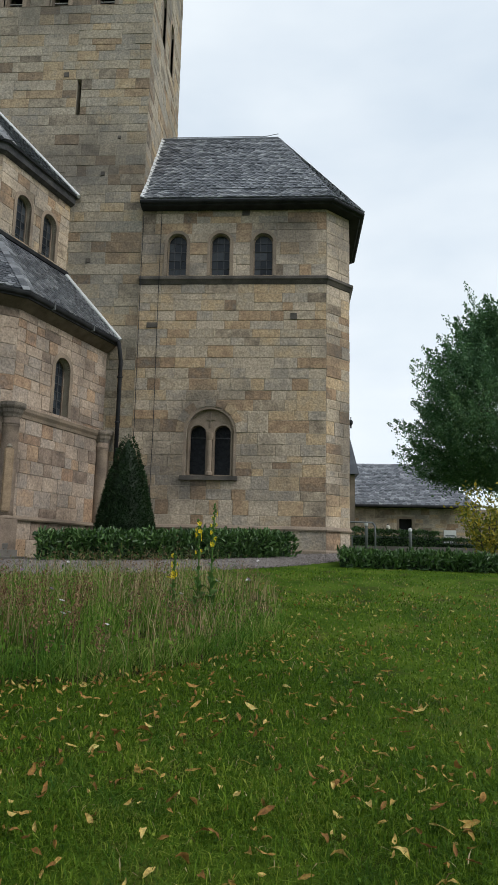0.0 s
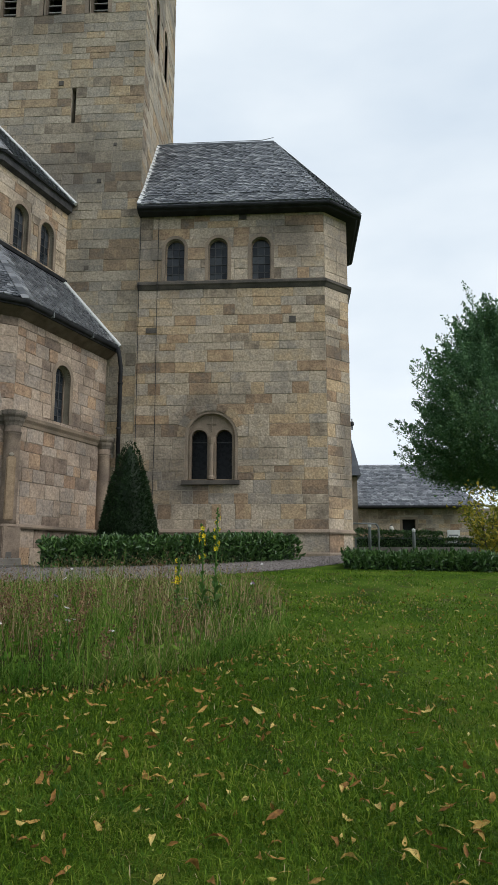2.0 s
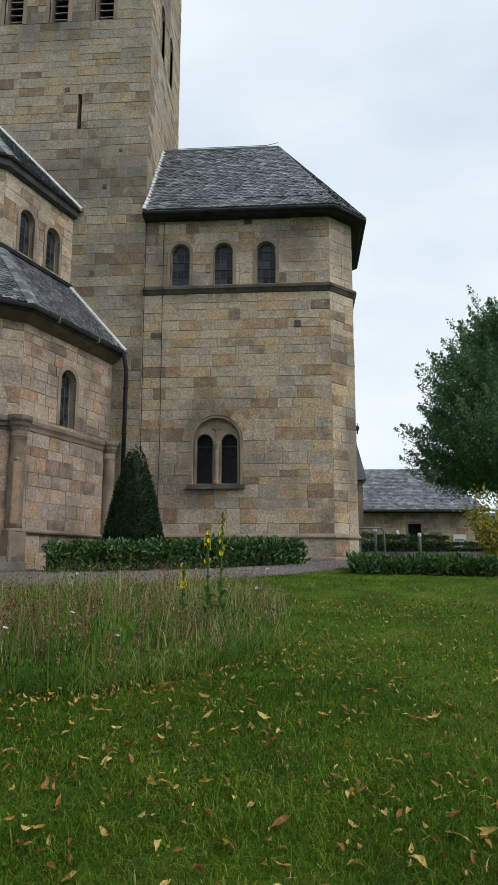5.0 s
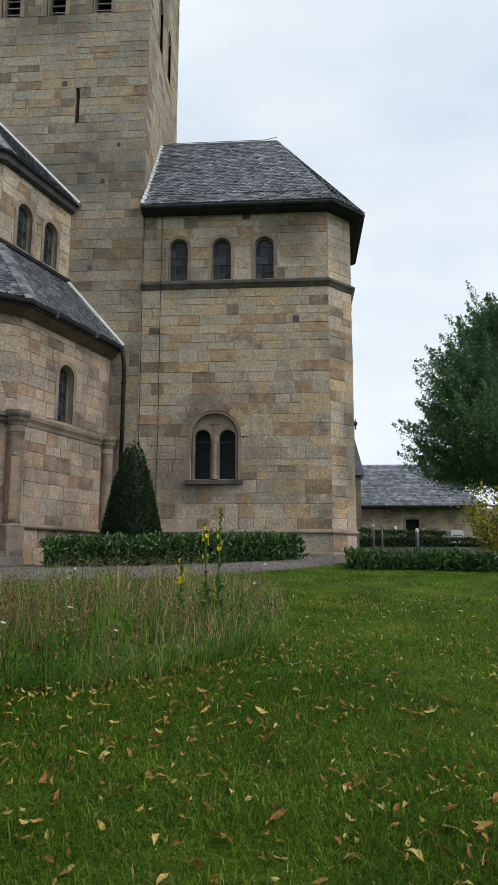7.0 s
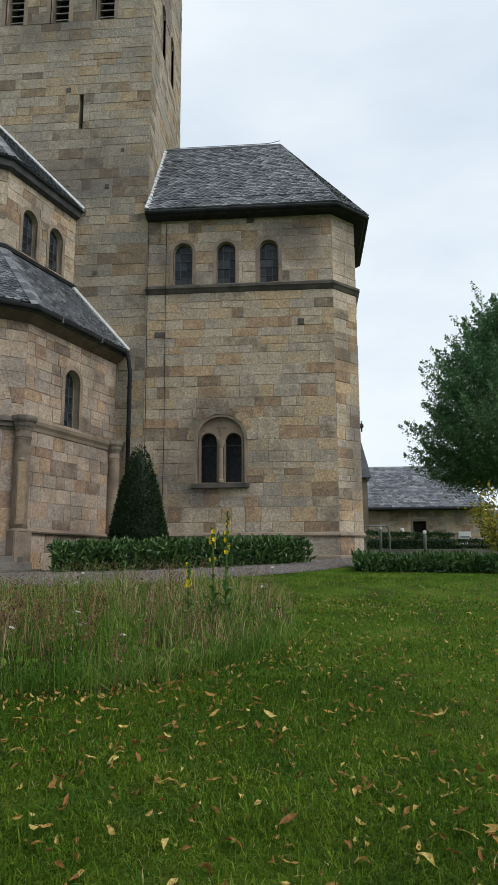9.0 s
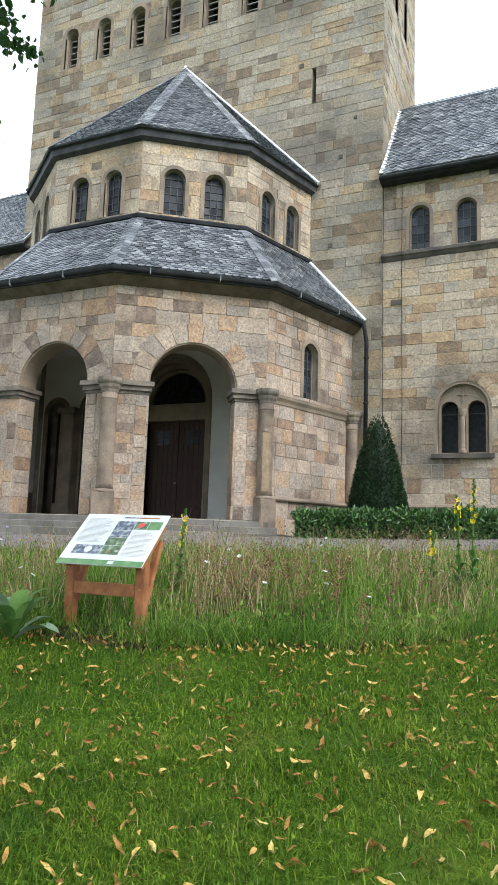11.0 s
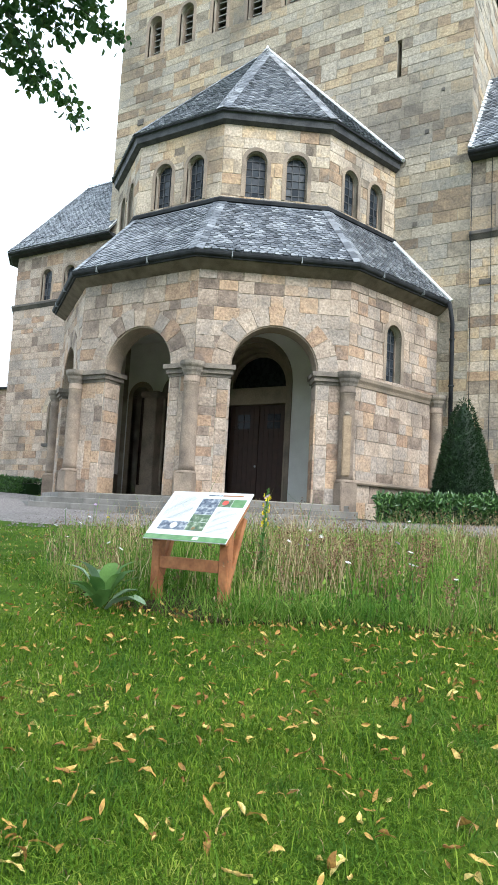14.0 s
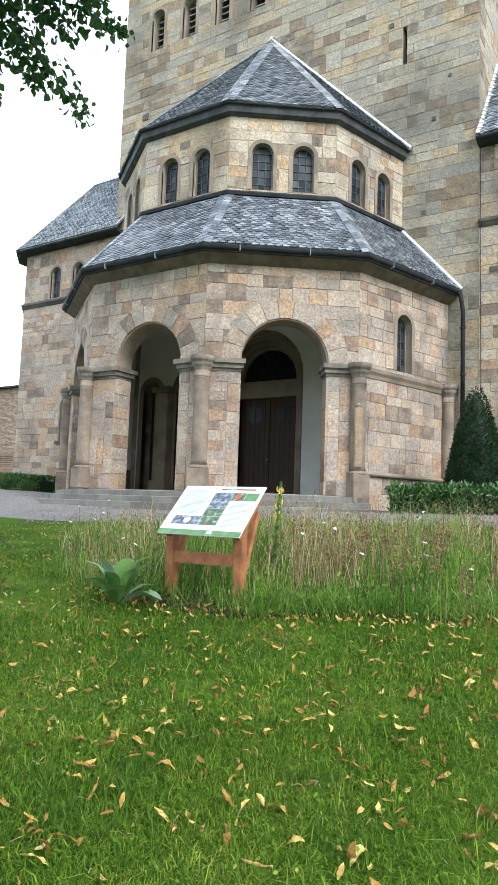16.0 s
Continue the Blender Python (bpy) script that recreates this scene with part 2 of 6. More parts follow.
LINDENLEAF = material("linden_leaves", [(0, (0.024, 0.07, 0.02)), (0.6, (0.052, 0.122, 0.032)), (1, (0.13, 0.19, 0.045))], 2.0, 0.7, (0.45, 0.65), (20, 0, 0), thin=0.4, grain=0.1)
YELLOWLEAF = material("autumn_bush_leaves", [(0, (0.05, 0.1, 0.02)), (0.45, (0.2, 0.21, 0.03)), (1, (0.5, 0.38, 0.04))], 1.2, 0.7, (0.5, 0.7), (20, 0, 0), thin=0.3, grain=0.1)
BARK = material("grey_brown_bark", [(0, (0.05, 0.042, 0.034)), (1, (0.13, 0.11, 0.09))], 6, 0, (0.85, 1), (18, 0.7, 0.02), grain=0.3)
FALLEN = material("fallen_dry_leaf", [(0, (0.14, 0.062, 0.02)), (0.3, (0.3, 0.15, 0.04)), (0.6, (0.46, 0.29, 0.075)), (0.85, (0.64, 0.5, 0.17)), (1, (0.58, 0.6, 0.28))], 40, 0.7, (0.6, 0.85), (90, 0.6, 0.006), ((0.13, 0.07, 0.02), 55, 0.55, 0.7, 0.6), thin=0.15, grain=0.35)
POSTWOOD = material("red_brown_post_wood", [(0, (0.2, 0.075, 0.03)), (0.5, (0.3, 0.12, 0.048)), (1, (0.38, 0.17, 0.07))], 7, 0.25, (0.55, 0.75), (35, 0.2, 0.004), grain=0.2)
WHITE = material("white_print", [(0, (0.55, 0.57, 0.58)), (1, (0.66, 0.67, 0.67))], 3, 0, (0.3, 0.4), (20, 0, 0), grain=0.02, spec=0.3)
GREENPRINT = material("green_print", [(0, (0.08, 0.19, 0.07)), (1, (0.16, 0.29, 0.13))], 16, 0, (0.25, 0.35), (20, 0, 0), grain=0.05)
PHOTOBLUE = material("blue_grey_photo_print", [(0, (0.03, 0.04, 0.07)), (0.5, (0.12, 0.145, 0.19)), (1, (0.42, 0.44, 0.46))], 26, 0, (0.3, 0.4), (20, 0, 0), grain=0.1)
PHOTOGREEN = material("green_photo_print", [(0, (0.04, 0.07, 0.045)), (0.6, (0.11, 0.17, 0.09)), (1, (0.38, 0.41, 0.34))], 26, 0, (0.25, 0.35), (20, 0, 0), grain=0.1)
REDPRINT = material("red_print", [(0, (0.55, 0.06, 0.04)), (1, (0.62, 0.1, 0.07))], 9, 0, (0.25, 0.35), (20, 0, 0), grain=0.05)
YELLOWFLOWER = material("yellow_petals", [(0, (0.75, 0.55, 0.01)), (1, (0.85, 0.7, 0.04))], 20, 0.5, (0.6, 0.8), (20, 0, 0), thin=0.2, grain=0.05)
WHITEFLOWER = material("white_petals", [(0, (0.65, 0.62, 0.62)), (1, (0.8, 0.78, 0.78))], 20, 0.5, (0.6, 0.8), (20, 0, 0), thin=0.2, grain=0.05)
MAUVEFLOWER = material("mauve_petals", [(0, (0.35, 0.2, 0.4)), (1, (0.55, 0.4, 0.55))], 20, 0.5, (0.6, 0.8), (20, 0, 0), thin=0.2, grain=0.05)
WOOLLYLEAF = material("grey_green_woolly_leaf", [(0, (0.09, 0.16, 0.075)), (0.5, (0.165, 0.25, 0.14)), (1, (0.28, 0.36, 0.25))], 6, 0.4, (0.75, 0.9), (50, 0.3, 0.004), thin=0.15, grain=0.12)
GREENLEAF = material("broad_green_leaf", [(0, (0.05, 0.125, 0.028)), (1, (0.135, 0.245, 0.06))], 6, 0.5, (0.6, 0.8), (50, 0.2, 0.004), thin=0.3, grain=0.12, spec=0.2)
GREYMETAL = material("grey_painted_metal", [(0, (0.12, 0.135, 0.14)), (1, (0.18, 0.195, 0.2))], 5, 0, (0.4, 0.6), (30, 0.05, 0.003))
BRICK = material("red_brown_brick", [(0, (0.2, 0.13, 0.1)), (0.5, (0.31, 0.215, 0.165)), (1, (0.43, 0.32, 0.255))], 3, 0.8, (0.85, 0.95), (40, 0.3, 0.006), grain=0.2)
ORANGETILE = material("weathered_clay_slats", [(0, (0.24, 0.15, 0.105)), (1, (0.4, 0.27, 0.2))], 3, 0.5, (0.7, 0.9), (30, 0.2, 0.006))


# ---------------------------------------------------------------- mesh helpers
def mesh_of(name, verts, faces, mat, smooth=False):
    me = bpy.data.meshes.new(name)
    me.from_pydata([tuple(v) for v in verts], [], faces)
    me.materials.append(mat)
    if smooth:
        me.polygons.foreach_set("use_smooth", [True] * len(me.polygons))
    me.update()
    return me


def thing(name, at, label, category, group="", kind=""):
    e = new(name)
    e.empty_display_size = 0.3
    e.location = at
    return tagged(e, label, category, group, kind)


def part(name, geo, mat, parent=None, label="", smooth=False, kind=""):
    """One mesh object in world coordinates, under a thing (an Empty) or under a part."""
    ob = new(name, mesh_of(name, geo[0], geo[1], mat, smooth))
    if parent:
        ob.parent = parent
        if parent.type == "EMPTY":
            ob.matrix_parent_inverse = parent.matrix_basis.inverted()
    return tagged(ob, label, kind=kind)


def join(*geos):
    v, f = [], []
    for gv, gf in geos:
        k = len(v)
        v.extend(gv)
        f.extend([tuple(i + k for i in q) for q in gf])
    return v, f


def box(x0, x1, y0, y1, z0, z1, b=0.0):
    if b <= 0:
        v = [(x, y, z) for z in (z0, z1) for y in (y0, y1) for x in (x0, x1)]
        return v, [(0, 2, 3, 1), (4, 5, 7, 6), (0, 1, 5, 4), (2, 6, 7, 3), (0, 4, 6, 2), (1, 3, 7, 5)]
    bm = bmesh.new()
    bmesh.ops.create_cube(bm, size=1)
    for q in bm.verts:
        q.co = Vector(((x0 + x1) / 2 + q.co.x * (x1 - x0), (y0 + y1) / 2 + q.co.y * (y1 - y0), (z0 + z1) / 2 + q.co.z * (z1 - z0)))
    bmesh.ops.bevel(bm, geom=bm.edges[:], offset=b, segments=2, affect="EDGES")
    return from_bm(bm)


def from_bm(bm):
    bm.verts.index_update()
    g = [tuple(v.co) for v in bm.verts], [tuple(v.index for v in f.verts) for f in bm.faces]
    bm.free()
    return g


def moved(geo, m):
    return [tuple(m @ Vector(v)) for v in geo[0]], geo[1]


def lathe(profile, at=(0, 0, 0), n=16, a0=0.0, a1=2 * math.pi):
    """Turned solid from (radius, height) pairs."""
    v, f = [], []
    full = abs(a1 - a0 - 2 * math.pi) < 1e-6
    cols = n if full else n + 1
    for r, z in profile:
        for i in range(cols):
            a = a0 + (a1 - a0) * i / n
            v.append((at[0] + r * math.cos(a), at[1] + r * math.sin(a), at[2] + z))
    for j in range(len(profile) - 1):
        for i in range(n):
            p, q = j * cols + i, j * cols + (i + 1) % cols
            f.append((p, q, q + cols, p + cols))
    f.append(tuple(range(cols))[::-1])
    f.append(tuple(range((len(profile) - 1) * cols, len(profile) * cols)))
    return v, f


def tube(pts, r, n=8):
    """A round bar along points, with a radius or one radius a point."""
    v, f = [], []
    rad = r if isinstance(r, (list, tuple)) else [r] * len(pts)
    pts = [Vector(p) for p in pts]
    for i, p in enumerate(pts):
        d = (pts[min(i + 1, len(pts) - 1)] - pts[max(i - 1, 0)]).normalized()
        s = d.cross(Vector((0.31, 0.17, 0.93)) if abs(d.z) < 0.9 else Vector((1, 0, 0))).normalized()
        t = d.cross(s)
        v += [tuple(p + rad[i] * (math.cos(2 * math.pi * k / n) * s + math.sin(2 * math.pi * k / n) * t)) for k in range(n)]
    for i in range(len(pts) - 1):
        for k in range(n):
            a, b = i * n + k, i * n + (k + 1) % n
            f.append((a, b, b + n, a + n))
    f.append(tuple(range(n))[::-1])
    f.append(tuple(range((len(pts) - 1) * n, len(pts) * n)))
    return v, f


def sweep(path, profile):
    """A profile of (outward, height) pairs along a plan line; outward is to the right of the way."""
    pts = [Vector(p) for p in path]
    v, f, n = [], [], len(profile)
    for i, p in enumerate(pts):
        d0 = (p - pts[i - 1]).normalized() if i else (pts[1] - p).normalized()
        d1 = (pts[i + 1] - p).normalized() if i < len(pts) - 1 else d0
        n0, n1 = Vector((d0.y, -d0.x)), Vector((d1.y, -d1.x))
        m = (n0 + n1).normalized()
        m = m / max(0.3, m.dot(n0))
        v += [(p.x + m.x * o, p.y + m.y * o, z) for o, z in profile]
    for i in range(len(pts) - 1):
        for k in range(n):
            a, b = i * n + k, i * n + (k + 1) % n
            f.append((a, a + n, b + n, b))
    f.append(tuple(range(n)))
    f.append(tuple(range((len(pts) - 1) * n, len(pts) * n))[::-1])
    return v, f


class Wall:
    """A wall's own plan: u along it, z up, d outwards."""
    def __init__(self, ox, oy, angle):
        a = radians(angle)
        self.o, self.n, self.t = (ox, oy), (math.cos(a), math.sin(a)), (-math.sin(a), math.cos(a))
        self.angle = a

    def at(self, u, z, d=0.0):
        return (self.o[0] + u * self.t[0] + d * self.n[0], self.o[1] + u * self.t[1] + d * self.n[1], z)


class Hole:
    """An opening: middle, half width, sill, and the height where its round head begins (flat: no head)."""
    def __init__(self, c, r, sill, spring, flat=False):
        self.c, self.r, self.sill, self.spring, self.flat = c, r, sill, spring, flat

    def top(self, grow=0.0):
        return self.spring + (0 if self.flat else self.r) + grow

    def head(self, u, grow=0.0):
        r = self.r + grow
        return self.spring + (grow if self.flat else math.sqrt(max(0.0, r * r - (u - self.c) ** 2)))


def prism(w, poly, d0, d1):
    n = len(poly)
    v = [w.at(u, z, d1) for u, z in poly] + [w.at(u, z, d0) for u, z in poly]
    f = [tuple(range(n)), tuple(range(2 * n - 1, n - 1, -1))]
    return v, f + [((i + 1) % n, i, n + i, n + (i + 1) % n) for i in range(n)]


def wall_body(w, u0, u1, z0, z1, thick, holes=(), d=0.0, top=None):
    """A solid wall with its openings cut through."""
    out, u = [], u0
    for h in sorted(holes, key=lambda q: q.c):
        a, b = h.c - h.r, h.c + h.r
        if a > u + 1e-4:
            out.append(strip(w, u, a, z0, z1, d - thick, d, top))
        if h.sill > z0:
            out.append(prism(w, [(a, z0), (b, z0), (b, h.sill), (a, h.sill)], d - thick, d))
        k = 1 if h.flat else 16
        low = [(h.c - h.r * math.cos(math.pi * i / k), 0) for i in range(k + 1)]
        low = [(x, h.head(x)) for x, _ in low]
        up = [(x, top(x)) for x, _ in reversed(low)] if top else [(b, z1), (a, z1)]
        out.append(prism(w, low + up, d - thick, d))
        u = b
    if u1 > u + 1e-4:
        out.append(strip(w, u, u1, z0, z1, d - thick, d, top))
    return welded(join(*out))


def welded(geo):
    """The same geometry with corners that touch made one."""
    seen, verts, where = {}, [], []
    for v in geo[0]:
        key = tuple(round(c, 4) for c in v)
        if key not in seen:
            seen[key] = len(verts)
            verts.append(v)
        where.append(seen[key])
    return verts, [tuple(where[i] for i in f) for f in geo[1]]


def strip(w, a, b, z0, z1, d0, d1, top=None):
    if not top:
        return prism(w, [(a, z0), (b, z0), (b, z1), (a, z1)], d0, d1)
    k = 6
    return prism(w, [(a, z0), (b, z0)] + [(b + (a - b) * i / k, top(b + (a - b) * i / k)) for i in range(k + 1)], d0, d1)


def ring(w, h, width, d0, d1, legs=True, r=None, n=20):
    """A round-headed stone surround; legs go down to the sill."""
    r = r or h.r
    inner, outer = [], []
    if legs:
        inner.append((h.c - r, h.sill)), outer.append((h.c - r - width, h.sill))
    for i in range(n + 1):
        a = math.pi * (1 - i / n)
        inner.append((h.c + r * math.cos(a), h.spring + r * math.sin(a)))
        outer.append((h.c + (r + width) * math.cos(a), h.spring + (r + width) * math.sin(a)))
    if legs:
        inner.append((h.c + r, h.sill)), outer.append((h.c + r + width, h.sill))
    return welded(join(*[prism(w, [inner[i], inner[i + 1], outer[i + 1], outer[i]], d0, d1) for i in range(len(inner) - 1)]))


def voussoirs(w, h, width, d0, d1, n, gap=0.012):
    """Single wedge stones round a head."""
    out = []
    for i in range(n):
        a0, a1 = math.pi * (1 - i / n), math.pi * (1 - (i + 1) / n)
        ww = width * random.uniform(0.85, 1.15)
        ga = gap / h.r / 2
        inner = [(h.c + (h.r) * math.cos(a), h.spring + (h.r) * math.sin(a)) for a in (a0 - ga, (a0 + a1) / 2, a1 + ga)]
        outer = [(h.c + (h.r + ww) * math.cos(a), h.spring + (h.r + ww) * math.sin(a)) for a in (a1 + ga, (a0 + a1) / 2, a0 - ga)]
        out.append(prism(w, inner + outer, d0, d1 + random.uniform(-0.005, 0.006)))
    return out


def courses(z0, z1, lo, hi, stops=()):
    marks = [z0] + sorted(s for s in stops if z0 + 0.05 < s < z1 - 0.05) + [z1]
    zs = [z0]
    for a, b in zip(marks, marks[1:]):
        n = max(1, round((b - a) / random.uniform((lo + hi) / 2 * 0.9, (lo + hi) / 2 * 1.1)))
        cut = [random.uniform(lo, hi) for _ in range(n)]
        k, z = (b - a) / sum(cut), a
        for c in cut:
            z += c * k
            zs.append(z)
    return zs


def ashlar(w, u0, u1, z0, z1, holes=(), lo=0.27, hi=0.42, lmin=0.32, lmax=1.0, skip=None, stops=()):
    """Blocks of a coursed wall as (kind, data): whole rectangles, or outlines cut to a round head."""
    whole, cut = [], []
    marks = [s for h, g in holes for s in (h.sill, h.spring)] + list(stops)
    zs = courses(z0, z1, lo, hi, marks)
    j = 0.01
    # courses run in broken stretches: pairs share a joint that shifts, and some blocks fill both
    beds, i = [], 0
    while i < len(zs) - 1:
        pair = i + 2 < len(zs) and all(abs(zs[i + 1] - k) > 0.01 for k in marks) and zs[i + 2] - zs[i] < 1.1
        if not pair:
            beds.append((zs[i], zs[i + 1], u0, u1))
            i += 1
            continue
        c0, c1, c2, u = zs[i], zs[i + 1], zs[i + 2], u0
        while u < u1:
            tall = random.random() < 0.1
            v = u + (random.uniform(0.35, 0.8) if tall else random.uniform(1.0, 3.2))
            if v > u1 - 0.5:
                v = u1
            k = random.random()
            if tall:
                beds.append((c0, c2, u, v))
            elif k < 0.1 and c2 - c0 > 0.6:
                m1, m2 = c0 + (c2 - c0) * random.uniform(0.28, 0.36), c0 + (c2 - c0) * random.uniform(0.62, 0.7)
                beds += [(c0, m1, u, v), (m1, m2, u, v), (m2, c2, u, v)]
            else:
                m = c1 if k < 0.55 else c0 + (c2 - c0) * random.uniform(0.36, 0.64)
                beds += [(c0, m, u, v), (m, c2, u, v)]
            u = v
        i += 2
    for a, b, s0, s1 in beds:
        us, u = [s0], s0
        while u < s1:
            u += random.uniform(lmin, lmax) * (1.35 if random.random() < 0.2 else 1)
            if u > s1 - 0.25:
                u = s1
            us.append(u)
        for p, q in zip(us, us[1:]):
            spans = [(p, q)]
            arcs = []
            for h, g in holes:
                rr = h.r + g
                if b <= h.sill + 1e-3 or a >= h.top(g) or q <= h.c - rr or p >= h.c + rr:
                    continue
                if h.flat or b <= h.spring + 1e-3:
                    spans = [s for x, y in spans for s in ((x, min(y, h.c - rr)), (max(x, h.c + rr), y)) if s[1] - s[0] > 0.05]
                else:
                    arcs.append((h, g))
            for x, y in spans:
                if skip and skip((x + y) / 2, (a + b) / 2):
                    continue
                hit = [k for k in arcs if y > k[0].c - k[0].r - k[1] and x < k[0].c + k[0].r + k[1]]
                if not hit:
                    whole.append((x + j / 2, y - j / 2, a + j / 2, b - j / 2))
                    continue
                n = 24
                low = []
                for i in range(n + 1):
                    t = x + j / 2 + (y - x - j) * i / n
                    low.append((t, max([a + j / 2] + [k[0].head(t, k[1]) for k in hit if abs(t - k[0].c) < k[0].r + k[1]])))
                run = []
                for t, z in low + [(9e9, 9e9)]:
                    if z < b - 0.03:
                        run.append((t, z))
                    else:
                        if len(run) > 2 and run[-1][0] - run[0][0] > 0.04:
                            cut.append(run + [(run[-1][0], b - j / 2), (run[0][0], b - j / 2)])
                        run = []
    return whole, cut


UNITS = {}


def unit_block(mat):
    """A dressed block with worn edges, one unit wide and high, its face at y = -1."""
    if mat.name not in UNITS:
        a, c = 0.5, 0.484
        v = [(-a, 0, -a), (a, 0, -a), (a, 0, a), (-a, 0, a), (-a, -0.6, -a), (a, -0.6, -a), (a, -0.6, a), (-a, -0.6, a), (-c, -1, -c), (c, -1, -c), (c, -1, c), (-c, -1, c)]
        f = [(8, 9, 10, 11)] + [(i, (i + 1) % 4, 4 + (i + 1) % 4, 4 + i) for i in range(4)] + [(4 + i, 4 + (i + 1) % 4, 8 + (i + 1) % 4, 8 + i) for i in range(4)]
        UNITS[mat.name] = mesh_of("stone_block", v, f, mat)
    return UNITS[mat.name]


def block_geo(w, x0, x1, z0, z1, depth):
    cu, cz = random.uniform(0.005, 0.014), random.uniform(0.005, 0.014)
    jit = lambda: random.uniform(-0.007, 0.007)
    x0, x1, z0, z1 = x0 + jit(), x1 + jit(), z0 + jit(), z1 + jit()
    v = [w.at(u, z, 0) for u, z in ((x0, z0), (x1, z0), (x1, z1), (x0, z1))]
    v += [w.at(u, z, depth * 0.6) for u, z in ((x0, z0), (x1, z0), (x1, z1), (x0, z1))]
    v += [w.at(u, z, depth + jit() * 0.4) for u, z in ((x0 + cu, z0 + cz), (x1 - cu, z0 + cz), (x1 - cu, z1 - cz), (x0 + cu, z1 - cz))]
    return v, [(8, 9, 10, 11)] + [(i, (i + 1) % 4, 4 + (i + 1) % 4, 4 + i) for i in range(4)] + [(4 + i, 4 + (i + 1) % 4, 8 + (i + 1) % 4, 8 + i) for i in range(4)]


LATER = []


def lay_blocks(w, parent, blocks, near=0, pick=None, mat=STONE):
    """Up to `near` whole blocks become parts of their own (last in the file), the rest one joined part."""
    whole, cut = blocks
    if pick:
        whole = sorted(whole, key=pick)
    single, rest = whole[:near], whole[near:]
    geos = [block_geo(w, *b, random.uniform(0.006, 0.02)) for b in rest] + [prism(w, c, 0, random.uniform(0.01, 0.026)) for c in cut]
    if geos:
        part("stonework", join(*geos), mat, parent, kind="stuff")
    LATER.append((w, parent, single, mat))


def lay_later():
    for w, parent, single, mat in LATER:
        for x0, x1, z0, z1 in single:
            ob = new("stone_block", unit_block(mat))
            m = Matrix(((w.t[0], -w.n[0], 0, 0), (w.t[1], -w.n[1], 0, 0), (0, 0, 1, 0), (0, 0, 0, 1)))
            m.translation = w.at((x0 + x1) / 2, (z0 + z1) / 2, 0)
            ob.parent = parent
            ob.matrix_basis = m @ Matrix.Diagonal((x1 - x0, random.uniform(0.006, 0.02), z1 - z0, 1))


# slates: eave line p0-p1, top line p3-p2
def slates(p0, p1, p2, p3, wide=0.2, step=0.115, proud=0.02):
    p0, p1, p2, p3 = map(Vector, (p0, p1, p2, p3))
    along = (p1 - p0).normalized()
    nor = along.cross((p3 - p0)).normalized()
    if nor.z < 0:
        nor = -nor
    up = nor.cross(along)
    if up.z < 0:
        up = -up
    length = (p3 - p0).dot(up)
    n = int(length / step)
    out = []
    for r in range(n):
        s = r * step
        k = s / length
        a, b = p0.lerp(p3, k), p1.lerp(p2, k)
        w = (b - a).length
        if w < 0.12:
            continue
        m = max(1, round(w / wide))
        ww = w / m
        for i in range(m + 1):
            x0, x1 = (i - 0.5 * (r % 2)) * ww, (i + 1 - 0.5 * (r % 2)) * ww
            x0, x1 = max(x0, 0), min(x1, w)
            if x1 - x0 < 0.04:
                continue
            out.append((a + along * (x0 + 0.006), along * (x1 - x0 - 0.012), up * min(step * 1.7, max(step * 0.9, length - s)), nor * proud * random.uniform(0.8, 1.3)))
    return out


def slate_geo(s):
    o, a, u, n = s
    base = [(0.1, 0.0), (0.5, 0.02), (1, 0.36), (1, 1), (0, 1), (0, 0.1)]
    v = []
    for x, y in base:
        v.append(tuple(o + a * x + u * y + n * (1.6 - 1.3 * y)))
    for x, y in base[:3] + base[5:]:
        v.append(tuple(o + a * x + u * y))
    return v, [(0, 1, 2, 3, 4, 5), (1, 0, 6, 7), (2, 1, 7, 8), (0, 5, 9, 6)]


SLATE_UNIT = None


def lay_slates(parent, items, near=0):
    global SLATE_UNIT
    random.shuffle(items)
    single, rest = items[:near], items[near:]
    if rest:
        part("slate_covering", join(*[slate_geo(s) for s in rest]), SLATE, parent, kind="stuff")
    if single and SLATE_UNIT is None:
        g = slate_geo((Vector((0, 0, 0)), Vector((1, 0, 0)), Vector((0, 1, 0)), Vector((0, 0, 1))))
        SLATE_UNIT = mesh_of("slate", g[0], g[1], SLATE)
    for o, a, u, n in single:
        ob = new("slate", SLATE_UNIT)
        ob.parent = parent
        m = Matrix(((a.x, u.x, n.x, o.x), (a.y, u.y, n.y, o.y), (a.z, u.z, n.z, o.z), (0, 0, 0, 1)))
        ob.matrix_basis = m


# ---------------------------------------------------------------- ground
# where the slope levels out before the church
CAP_X, CAP_Y = (-60, -26, -20, -17, -7, -1.5), (17.5, 17.5, 16.5, 14.3, 14.3, 19)


def ground_z(x, y):
    cap = float(np.interp(x, CAP_X, CAP_Y))
    yy = min(max(y, -12), cap)
    extra = 0.0
    if y > cap:
        extra = 0.2 * (1 - math.exp(-(y - cap) / 4)) if x > 0 else 0.0
    return -1.3 + 0.084 * yy - 0.012 * min(max(x, -26), 14) + extra


